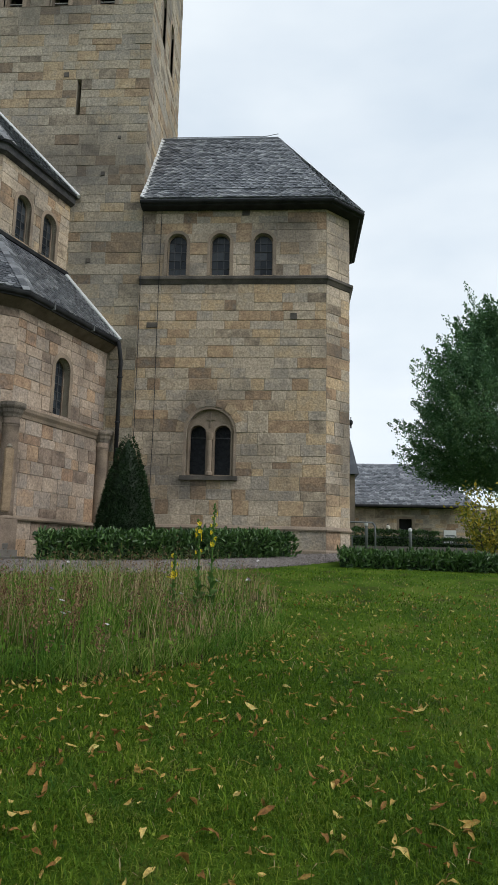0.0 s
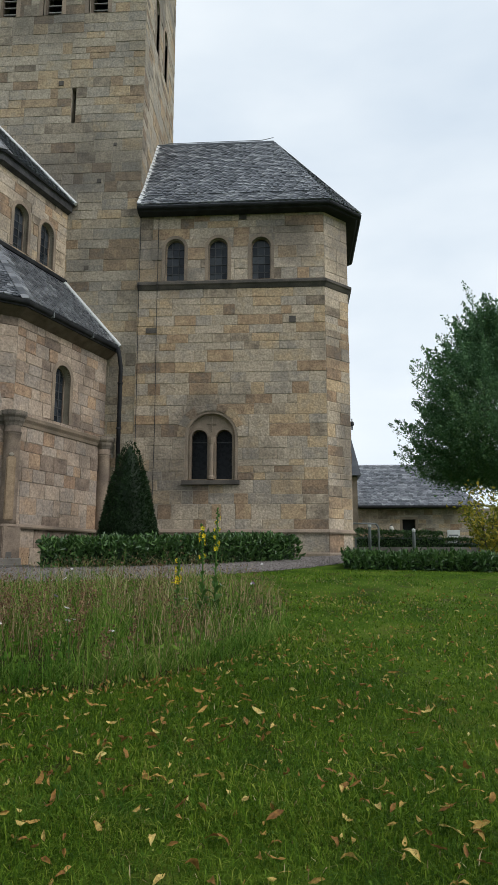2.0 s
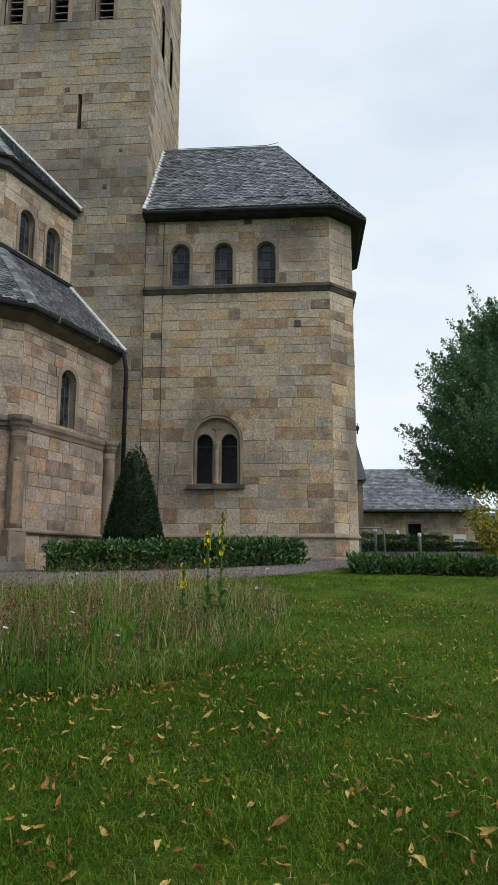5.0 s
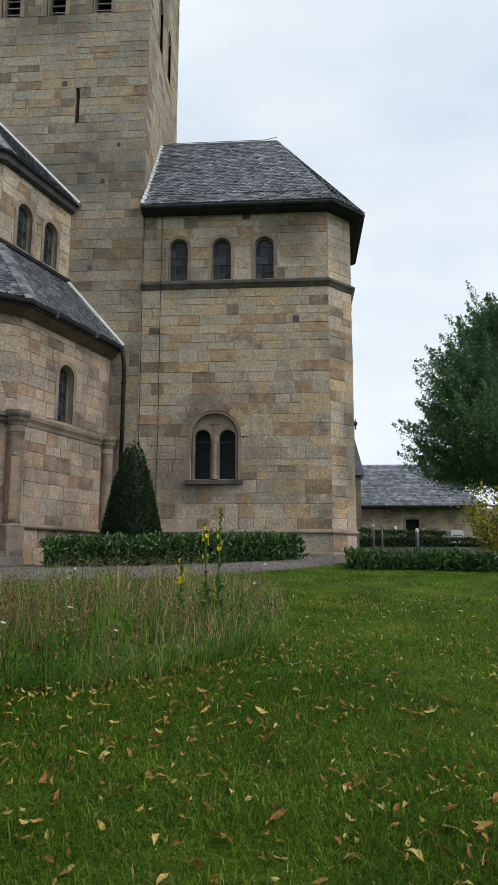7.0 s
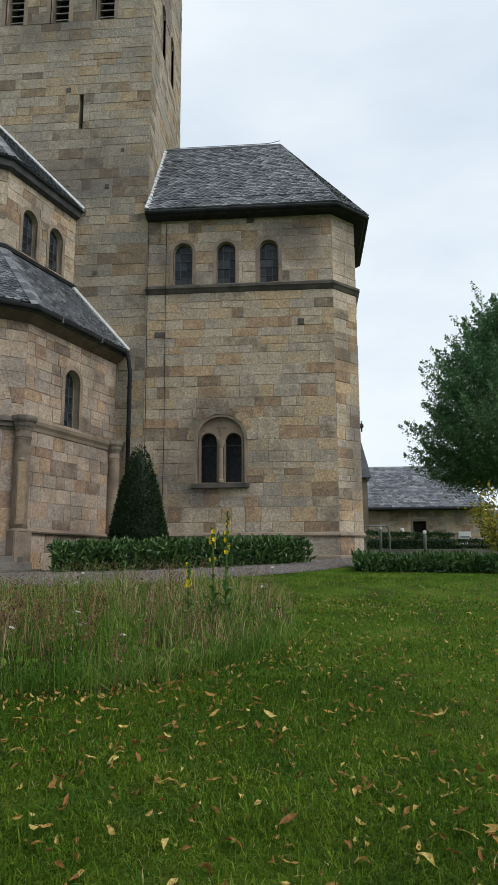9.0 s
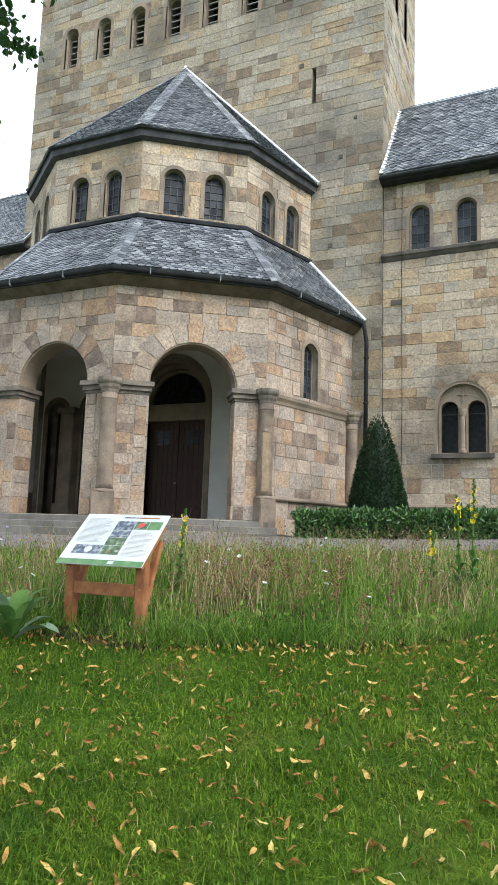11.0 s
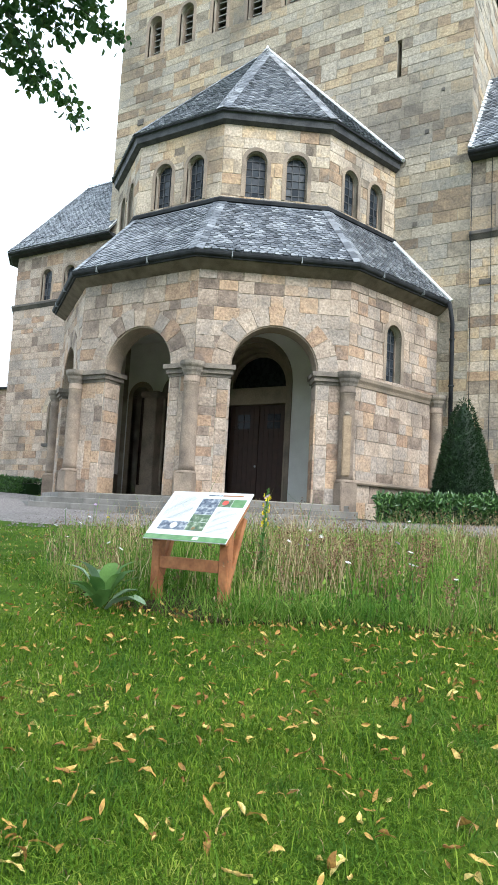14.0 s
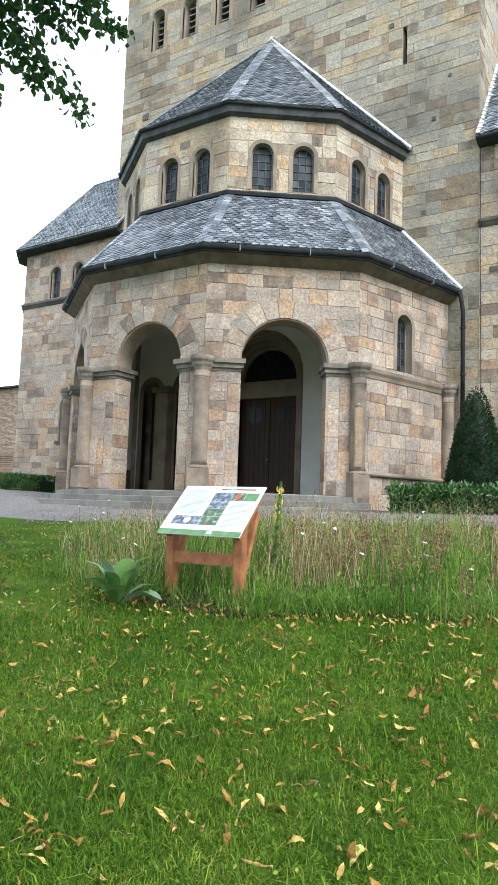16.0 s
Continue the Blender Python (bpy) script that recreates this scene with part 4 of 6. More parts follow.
    part("colonnette", join(moved(lathe([(0.1, 0), (0.1, 0.08), (0.075, 0.12), (0.07, 1.05), (0.085, 1.08), (0.12, 1.2), (0.13, 1.28)], n=12), Matrix.Translation((c, YW + 0.02, 2.58))),), DRESSED, win, smooth=False)
    part("window_sill", prism(w, [(c - 0.86, 2.42), (c + 0.86, 2.42), (c + 0.86, 2.55), (c - 0.86, 2.55)], -0.3, 0.12), DARKSTONE, win, "dark projecting stone sill")
    if side > 0:
        for x, z, sx, sz in ((-1.66, 10.86, 0.24, 0.2), (-4.55, 7.15, 0.34, 0.16), (-0.1, 7.42, 0.2, 0.2)):
            part("dark_stone", prism(w, [(x, z), (x + sx, z), (x + sx, z + sz), (x, z + sz)], 0.0, 0.036), DARKSTONE, wing)
        for x in (-4.22, -4.8):
            pts = [(x, YW - 0.06, 11.0), (x, YW - 0.06, 8.9), (x + 0.02, YW - 0.17, 8.7), (x, YW - 0.07, 8.4), (x + 0.03, YW - 0.06, 4.0), (x, YW - 0.06, 0.4)]
            part("conductor_cable", tube(pts, 0.011, 6), FASCIA, wing, "thin dark lightning cable down the wall")
    return wing


# --- porch
def make_porch():
    porch = thing("entrance_porch", (XC, YW - 3, 0.2), "ten-sided sandstone porch with open round arches and columns", "church porch")
    S = PORCH * math.tan(radians(18))
    facets = []
    for k in range(-2, 3):
        w = facet(PORCH, k)
        if abs(k) < 2:
            h = Hole(0.07 if k == 1 else 0.14 if k == 0 else -0.05, 1.15, FLOOR, 3.82)
        else:
            h = Hole(-0.11 * (1 if k > 0 else -1), 0.33, 3.93, 5.23)
        facets.append((k, w, h))
    for k, w, h in facets:
        wall = part("wall", wall_body(w, -S, S, -0.6, 6.55, 0.62, [h]), MORTAR, porch)
        if abs(k) < 2:
            lay_blocks(w, wall, ashlar(w, -S, S, FLOOR, 6.45, [(h, 0.3)], stops=(3.5, 3.82), lmin=0.3, lmax=0.7), 60, mat=PINKSTONE)
            # blocks beside the opening, inside the cleared band
            for s in (-1, 1):
                z = FLOOR
                side = []
                for zz in courses(FLOOR, 3.52, 0.28, 0.42)[1:]:
                    side.append(tuple(sorted((h.c + s * 1.16, h.c + s * 1.44))) + (z + 0.005, zz - 0.005))
                    z = zz
                lay_blocks(w, wall, (side, []), 10, mat=PINKSTONE)
            arch = voussoirs(w, h, 0.5, 0.0, 0.034, 11)
            for v in arch:
                part("voussoir", v, PINKSTONE, wall)
            part("arch_soffit", ring(w, h, 0.06, -0.6, -0.004, legs=False, r=1.11), DRESSED, porch)
            for s in (-1, 1):
                z = FLOOR
                for zz in courses(FLOOR, 3.5, 0.28, 0.44)[1:]:
                    u0, u1 = sorted((h.c + s * (1.11 - random.uniform(0, 0.008)), h.c + s * 1.17))
                    part("jamb_block", prism(w, [(u0, z + 0.005), (u1, z + 0.005), (u1, zz - 0.005), (u0, zz - 0.005)], -0.6, -0.004), PINKSTONE, wall)
                    z = zz
            for s in (-1, 1):
                # necking, hollow and abacus, each further out over the opening
                rows = []
                for over, lo_z, hi_z, out in ((0.0, 3.5, 3.58, 0.03), (0.05, 3.58, 3.7, 0.09), (0.1, 3.7, 3.82, 0.15)):
                    u0, u1 = sorted((h.c + s * (1.1 - over), s * (S - 0.02)))
                    rows.append(prism(w, [(u0, lo_z), (u1, lo_z), (u1, hi_z), (u0, hi_z)], -0.6 - out, out))
                part("impost", join(*rows), CAPSTONE, porch, "weathered moulded impost")
        else:
            lay_blocks(w, wall, ashlar(w, -S, S, 1.06, 6.45, [(h, 0.1)], stops=(3.6, 3.8), lmin=0.3, lmax=0.7), 120, mat=PINKSTONE)
            lay_blocks(w, wall, ashlar(w, -S, S, -0.4, 0.98, lo=0.4, hi=0.5), mat=PINKSTONE)
            part("moulding", sweep([w.at(-S, 0)[:2], w.at(S, 0)[:2]], [(0.0, 3.55), (0.04, 3.56), (0.07, 3.64), (0.13, 3.72), (0.15, 3.8), (0.06, 3.84), (0.0, 3.85)]), DRESSED, porch)
            part("plinth", sweep([w.at(-S, 0)[:2], w.at(S, 0)[:2]], [(0.0, 0.98), (0.1, 0.98), (0.12, 1.02), (0.06, 1.08), (0.0, 1.1)]), DRESSED, porch)
            glazed(w, porch, h, 0.13, 0.03, 0.22, (2, 6))
    # engaged columns at the corners
    for i, k in enumerate((-2.5, -1.5, -0.5, 0.5, 1.5, 2.5)):
        x, y = corner(PORCH + 0.05, k)
        if abs(k) == 2.5:
            y -= 0.12
        a = radians(-90 + 36 * k)
        col = part("column", lathe([(0.215, 1.06), (0.205, 1.2), (0.2, 3.0), (0.195, 3.24), (0.205, 3.26), (0.205, 3.3)], (x, y, 0), 20), COLUMNSTONE, porch, "weathered round engaged column" if k != 1.5 else "round engaged column with a broken pale shaft", smooth=True)
        part("pedestal", moved(box(-0.24, 0.24, -0.24, 0.24, -0.1 if abs(k) > 1 else FLOOR, 1.0, 0.02), Matrix.Translation((x, y, 0)) @ Matrix.Rotation(a, 4, "Z")), COLUMNSTONE, col)
        part("column_base", lathe([(0.25, 0.98), (0.255, 1.02), (0.2, 1.08), (0.18, 1.12)], (x, y, 0), 20), COLUMNSTONE, col, smooth=True)
        part("capital_neck", lathe([(0.19, 3.28), (0.215, 3.3), (0.215, 3.34), (0.195, 3.36), (0.2, 3.5)], (x, y, 0), 20), COLUMNSTONE, col, smooth=True)
        part("capital", join(lathe([(0.21, 3.48), (0.225, 3.54), (0.26, 3.6), (0.275, 3.67), (0.315, 3.72), (0.33, 3.76), (0.33, 3.84), (0.2, 3.86)], (x, y, 0), 12)), CAPSTONE, col, "weathered moulded capital")
        if k == 1.5:
            part("scar", moved(box(-0.11, 0.11, -0.25, -0.1, 1.14, 2.7, 0.03), Matrix.Translation((x, y, 0)) @ Matrix.Rotation(radians(25), 4, "Z")), SCARSTONE, col, "tan broken patch on the column")
            part("pale_chip", moved(box(-0.06, 0.06, -0.255, -0.1, 2.7, 2.8, 0.03), Matrix.Translation((x, y, 0)) @ Matrix.Rotation(radians(25), 4, "Z")), MORTAR, col)
    # floor, ceiling, inner plaster
    inner = outline(PORCH - 0.63)
    n = len(inner)
    part("porch_floor", ([(x, y, FLOOR) for x, y in outline(PORCH - 0.02)] + [(x, y, -0.5) for x, y in outline(PORCH - 0.02)], [tuple(range(n)), tuple(range(2 * n - 1, n - 1, -1))] + [(i, n + i, n + i + 1, i + 1) for i in range(n - 1)]), STEPSTONE, porch)
    part("porch_ceiling", ([(x, y, 6.42) for x, y in outline(PORCH - 0.1)] + [(x, y, 6.6) for x, y in outline(PORCH - 0.1)], [tuple(range(n))[::-1], tuple(range(n, 2 * n))]), PLASTER, porch, "white plastered porch ceiling")
    for k, w, h in facets:
        L = (PORCH - 0.62) * math.tan(radians(18))
        hh = Hole(h.c, h.r + (0.06 if abs(k) < 2 else 0.12), h.sill, h.spring)
        part("inner_plaster", wall_body(w, -L, L, FLOOR + (0.9 if k == -2 else 3.1 if k == 2 else 3.5), 6.42, 0.02, [Hole(hh.c, hh.r, max(hh.sill, FLOOR + 3.5) if abs(k) < 2 else hh.sill, hh.spring)], -0.622), PLASTER, porch, "white plaster inside the porch")
        # at k 2 a tall brown dado is painted in for shaded plaster
        if abs(k) == 2:
            part("inner_dado", prism(w, [(-L, FLOOR), (L, FLOOR), (L, FLOOR + (0.89 if k < 0 else 3.09)), (-L, FLOOR + (0.89 if k < 0 else 3.09))], -0.66, -0.623), DRESSED, porch)
    wb = Wall(0, YW, -90)
    hs = [Hole(-17.1, 0.62, FLOOR, 4.3), Hole(-15.2, 0.9, FLOOR, 4.3), Hole(XC, 1.67, FLOOR, 4.58)]
    part("back_plaster", wall_body(wb, XC - 5.55, XC + 5.55, FLOOR, 6.42, 0.03, hs, 0.034), PLASTER, porch, "white plaster on the back wall of the porch")
    # steps
    for i, (ap, top) in enumerate(((PORCH + 0.32, FLOOR - 0.02), (PORCH + 0.72, FLOOR - 0.17), (PORCH + 1.12, FLOOR - 0.32))):
        ends = [corner(ap, k) for k in (-1.5, -0.5, 0.5, 1.5)]
        ins = [corner(PORCH - 0.1, k) for k in (-1.5, -0.5, 0.5, 1.5)]
        st = thing("porch_step", (XC, YW - ap, top), "worn grey stone step round the porch", "step", "steps of the porch")
        for s in range(3):
            p, q, p2, q2 = Vector(ends[s]), Vector(ends[s + 1]), Vector(ins[s]), Vector(ins[s + 1])
            m = 3
            for j in range(m):
                a, b, c, d = p.lerp(q, j / m), p.lerp(q, (j + 1) / m), p2.lerp(q2, (j + 1) / m), p2.lerp(q2, j / m)
                g = (q - p).normalized() * 0.005
                a, b, c, d = a + g, b - g, c - g, d + g
                lo = top - 0.16 if i < 2 else -0.6
                ch = 0.012
                ai, bi = a + (d - a).normalized() * ch, b + (c - b).normalized() * ch
                v = [(*a, lo), (*b, lo), (*c, lo), (*d, lo), (*a, top - ch), (*b, top - ch), (*ai, top), (*bi, top), (*c, top), (*d, top)]
                part("step_slab", (v, [(0, 1, 5, 4), (4, 5, 7, 6), (6, 7, 8, 9), (1, 2, 8, 7, 5), (3, 0, 4, 6, 9), (2, 3, 9, 8)]), STEPSTONE, st)
    # eaves and gutter, lower roof
    base = outline(PORCH)
    # the soffit's shadow is part of its colour
    part("soffit", sweep(base, [(-0.05, 6.3), (0.03, 6.32), (0.1, 6.36), (0.31, 6.5), (0.36, 6.65), (-0.05, 6.65)]), SOFFITSHADED, porch, "brown boarded soffit with shadow in its colour")
    g = [(0.39 + 0.075 * math.cos(t), 6.68 - 0.12 * math.sin(t)) for t in np.linspace(0, math.pi, 9)]
    part("gutter", sweep(base, g + [(0.34, 6.68), (0.44, 6.68)]), FASCIA, porch, "dark half-round gutter")
    part("fascia_board", sweep(base, [(0.3, 6.52), (0.37, 6.52), (0.4, 6.67), (0.3, 6.67)]), FASCIA, porch, "dark fascia board behind the gutter")
    for k in range(-2, 3):
        w = facet(PORCH + 0.36, k)
        for u in (-1.2, 0.6):
            part("gutter_bracket", prism(w, [(u - 0.014, 6.53), (u + 0.014, 6.53), (u + 0.014, 6.69), (u - 0.014, 6.69)], -0.02, 0.115), GREYMETAL, porch)
    lo, hi = outline(PORCH + 0.4), outline(DRUM + 0.05)
    n = len(lo)
    roof = part("lower_roof", ([(x, y, 6.68) for x, y in lo] + [(x, y, 8.8) for x, y in hi], [(i, i + 1, n + i + 1, n + i) for i in range(n - 1)]), SLATE, porch, "slate skirt roof of the porch")
    front, other = [], []
    for i in range(n - 1):
        s = slates((*lo[i], 6.71), (*lo[i + 1], 6.71), (*hi[i + 1], 8.83), (*hi[i], 8.83), 0.2, 0.112)
        (front if i in (2, 3) else other).extend(s)
    lay_slates(roof, front, 290)
    lay_slates(roof, other)
    for i in range(n):
        a, b = Vector((*lo[i], 6.71)), Vector((*hi[i], 8.83))
        end = i in (0, n - 1)
        if end:
            a.y -= 0.1
            b.y -= 0.1
        if end:
            part("flashing", tube([a, a.lerp(b, 0.5), b], 0.075, 8), LEAD, roof, "pale lead flashing")
        else:
            hip_slates(roof, a, b)
    # drum
    S2 = DRUM * math.tan(radians(18))
    dr = []
    for k in range(-2, 3):
        w = facet(DRUM, k)
        hs = [Hole(s * 0.59 + 0.02, 0.31, 9.06, 10.15) for s in (-1, 1)]
        dr.append((k, w, hs))
    for k, w, hs in dr:
        drum = part("drum_wall", wall_body(w, -S2, S2, 8.3, 11.4, 0.5, hs), MORTAR, porch, "upper storey wall with paired windows")
        lay_blocks(w, drum, ashlar(w, -S2, S2, 8.95, 11.25, [(h, 0.08) for h in hs], lmin=0.3, lmax=0.75), 60)
        for h in hs:
            glazed(w, porch, h, 0.11, 0.03, 0.18, (2, 5))
    part("drum_string", sweep(outline(DRUM), [(0.0, 8.84), (0.1, 8.85), (0.12, 8.93), (0.08, 8.98), (0.0, 9.02)]), FASCIA, porch, "dark stone sill course")
    part("drum_cornice", sweep(outline(DRUM), [(-0.05, 11.2), (0.05, 11.21), (0.17, 11.27), (0.2, 11.43), (0.25, 11.49), (-0.05, 11.49)]), DARKSLATE, porch, "dark slate-clad eaves cornice")
    lo = outline(DRUM + 0.28)
    apex = (XC, YW, 17.02)
    g2 = [(0.25 + 0.035 * math.cos(t), 11.5 - 0.05 * math.sin(t)) for t in np.linspace(0, math.pi, 7)]
    part("drum_gutter", sweep(outline(DRUM), g2), FASCIA, porch)
    roof2 = part("upper_roof", ([(x, y, 11.49) for x, y in lo] + [apex], [(i, i + 1, n) for i in range(n - 1)]), SLATE, porch, "steep slate pyramid roof against the tower")
    items = []
    for i in range(n - 1):
        items += slates((*lo[i], 11.52), (*lo[i + 1], 11.52), (XC, YW - 0.02, 17.05), (XC, YW - 0.02, 17.05), 0.2, 0.112)
    lay_slates(roof2, items)
    for i in range(n):
        a, b = Vector((*lo[i], 11.52)), Vector((XC, YW - 0.03, 17.05))
        if i in (0, n - 1):
            a.y -= 0.1
            b.y -= 0.08
            part("flashing", tube([a, a.lerp(b, 0.5), b], 0.075, 8), LEAD, roof2, "pale lead flashing")
        else:
            hip_slates(roof2, a, b)
    part("apex_cap", lathe([(0.12, 16.9), (0.1, 17.07), (0.03, 17.2), (0.0, 17.22)], (XC, YW - 0.08, 0), 10), LEAD, roof2)
    # rain pipe in the corner to the wing
    x, y = XC + 6.93, YW - 0.2
    pipe = part("downpipe", tube([(x - 0.02, y - 0.12, 6.6), (x + 0.02, y - 0.05, 6.35), (x + 0.05, y + 0.03, 6.0), (x + 0.05, y + 0.03, 2.6)], 0.065, 12), FASCIA, porch, "dark zinc downpipe", smooth=True)
    part("pipe_foot", tube([(x + 0.05, y + 0.03, 2.7), (x + 0.05, y + 0.03, 0.1)], 0.075, 12), GREYMETAL, pipe, "grey iron lower pipe", smooth=True)
    for z in (5.5, 4.1, 2.72):
        part("pipe_clip", lathe([(0.085, z), (0.085, z + 0.05)], (x + 0.05, y + 0.03, 0), 12), FASCIA, pipe)


def hip_slates(roof, a, b):
    """Narrow slates laid in steps along a hip."""
    n = int((b - a).length / 0.16)
    d = (b - a).normalized()
    side = Vector((-d.y, d.x, 0)).normalized()
    geos = []
    for i in range(n):
        p = a.lerp(b, i / n) + Vector((0, 0, 0.028))
        for s in (-1, 1):
            q = side * s * 0.2 - Vector((0, 0, 0.055))
            v = [p, p + q, p + q + d * 0.24, p + d * 0.24]
            v = [Vector(t) + Vector((0, 0, 0.024 * (1 - j // 2))) for j, t in enumerate(v)]
            lowv = [Vector(t) - Vector((0, 0, 0.025)) for t in v[:2]]
            f = [(0, 1, 2, 3), (1, 0, 4, 5)] if s < 0 else [(3, 2, 1, 0), (0, 1, 5, 4)]
            geos.append(([tuple(t) for t in v + lowv], f))
    part("hip_slating", join(*geos), SLATE, roof, kind="stuff")


make_tower()
make_portal()
make_wing(1)
make_wing(-1)
make_porch()


# ---------------------------------------------------------------- plants
def gz(x, y):
    cap = np.interp(x, CAP_X, CAP_Y)
    yy = np.minimum(np.maximum(y, -12), cap)
    return -1.3 + 0.084 * yy - 0.012 * np.clip(x, -26, 14) + np.where((y > cap) & (x > 0), 0.2 * (1 - np.exp(-(np.maximum(y, cap) - cap) / 4)), 0)


def near_y(x):
    e = np.array(NEAR_EDGE)
    return np.where(x > 0.9, 15.7, np.interp(x, e[:, 0], e[:, 1]))


def numpy_mesh(name, verts, loops, starts, mat, parent=None, smooth=False):
    me = bpy.data.meshes.new(name)
    me.vertices.add(len(verts))
    me.vertices.foreach_set("co", np.ascontiguousarray(verts, dtype=np.float32).ravel())
    me.loops.add(len(loops))
    me.loops.foreach_set("vertex_index", np.ascontiguousarray(loops, dtype=np.int32))
    me.polygons.add(len(starts))
    me.polygons.foreach_set("loop_start", np.ascontiguousarray(starts, dtype=np.int32))
    me.materials.append(mat)
    me.update(calc_edges=True)
    ob = new(name, me)
    if parent:
        ob.parent = parent
        if parent.type == "EMPTY":
            ob.matrix_parent_inverse = parent.matrix_basis.inverted()
    return ob


def blades(name, x, y, h, wd, mat, lean=0.35, parent=None, zoff=-0.015, droop=0.5):
    """Bent, tapered blades rising from the ground."""
    n = len(x)
    z = gz(x, y) + zoff
    az, side = rng.uniform(0, 2 * np.pi, n), rng.uniform(0, 2 * np.pi, n)
    le = np.abs(rng.normal(lean, lean * 0.6, n))
    dx, dy = np.cos(az) * le * h, np.sin(az) * le * h
    sx, sy = np.cos(side) * wd / 2, np.sin(side) * wd / 2
    v = np.zeros((n, 5, 3))
    v[:, 0] = np.stack([x - sx, y - sy, z], 1)
    v[:, 1] = np.stack([x + sx, y + sy, z], 1)
    mx, my, mz = x + dx * 0.35, y + dy * 0.35, z + h * 0.58
    v[:, 2] = np.stack([mx + sx * 0.8, my + sy * 0.8, mz], 1)
    v[:, 3] = np.stack([mx - sx * 0.8, my - sy * 0.8, mz], 1)
    v[:, 4] = np.stack([x + dx, y + dy, z + h * (1 - droop * np.minimum(le, 1) ** 2)], 1)
    i = np.arange(n)[:, None] * 5
    loops = (i + np.array([[0, 1, 2, 3, 3, 2, 4]])).ravel()
    st = (np.arange(n)[:, None] * 7 + np.array([[0, 4]])).ravel()
    return numpy_mesh(name, v.reshape(-1, 3), loops, st, mat, parent)


def leaves(name, p, size, mat, parent=None, axis=None, spread=1.0, narrow=0.5, fold=0.25):
    """Folded pointed leaves at points p, growing along axis (plus a random part)."""
    n = len(p)
    a = rng.normal(0, 1, (n, 3)) * spread
    if axis is not None:
        a = a + axis
    a /= np.linalg.norm(a, axis=1)[:, None] + 1e-9
    b = np.cross(a, rng.normal(0, 1, (n, 3)))
    b /= np.linalg.norm(b, axis=1)[:, None] + 1e-9
    c = np.cross(a, b)
    s = (size * rng.uniform(0.65, 1.3, n))[:, None]
    v = np.zeros((n, 6, 3))
    w = s * narrow / 2
    v[:, 0] = p
    v[:, 1] = p + a * s * 0.35 + b * w + c * w * fold * 2
    v[:, 2] = p + a * s * 0.7 + b * w * 0.8 + c * w * fold * 1.5
    v[:, 3] = p + a * s - c * s * 0.12
    v[:, 4] = p + a * s * 0.7 - b * w * 0.8 + c * w * fold * 1.5
    v[:, 5] = p + a * s * 0.35 - b * w + c * w * fold * 2
    i = np.arange(n)[:, None] * 6
    loops = (i + np.array([[0, 1, 2, 3, 0, 3, 4, 5]])).ravel()
    st = (np.arange(n)[:, None] * 8 + np.array([[0, 4]])).ravel()
    return numpy_mesh(name, v.reshape(-1, 3), loops, st, mat, parent)


rng = np.random.default_rng(7)
BED = np.array([(-2.3, 5.25), (-1.6, 5.5), (-1.1, 5.9), (-0.6, 6.7), (-0.2, 7.9), (-0.1, 9.3), (-0.4, 10.9), (-1.4, 12.2), (-3.2, 11.9), (-5.2, 10.9), (-7.6, 9.6), (-8.6, 8.4), (-7.6, 6.9), (-5.9, 5.4), (-5.0, 4.95), (-3.9, 4.7), (-3.1, 4.75), (-2.6, 5.1)])


def in_bed(x, y):
    c = np.zeros(len(x), bool)
    for (x0, y0), (x1, y1) in zip(BED, np.roll(BED, -1, 0)):
        k = ((y0 > y) != (y1 > y)) & (x < (x1 - x0) * (y - y0) / (y1 - y0 + 1e-12) + x0)
        c ^= k
    return c


def rim(x, y):
    """0 at the rim of the bed, 1 well inside."""
    d = np.full(len(x), 9.0)
    for a, b in zip(BED, np.roll(BED, -1, 0)):
        t = np.clip(((x - a[0]) * (b[0] - a[0]) + (y - a[1]) * (b[1] - a[1])) / ((b - a) ** 2).sum(), 0, 1)
        d = np.minimum(d, np.hypot(x - a[0] - t * (b[0] - a[0]), y - a[1] - t * (b[1] - a[1])))
    return np.clip(d / 0.8, 0, 1)


def sector(n, r0, r1, a0=-24, a1=60):
    r = np.sqrt(rng.uniform(r0 * r0, r1 * r1, n))
    a = np.radians(rng.uniform(a0, a1, n))
    return -r * np.sin(a), r * np.cos(a)


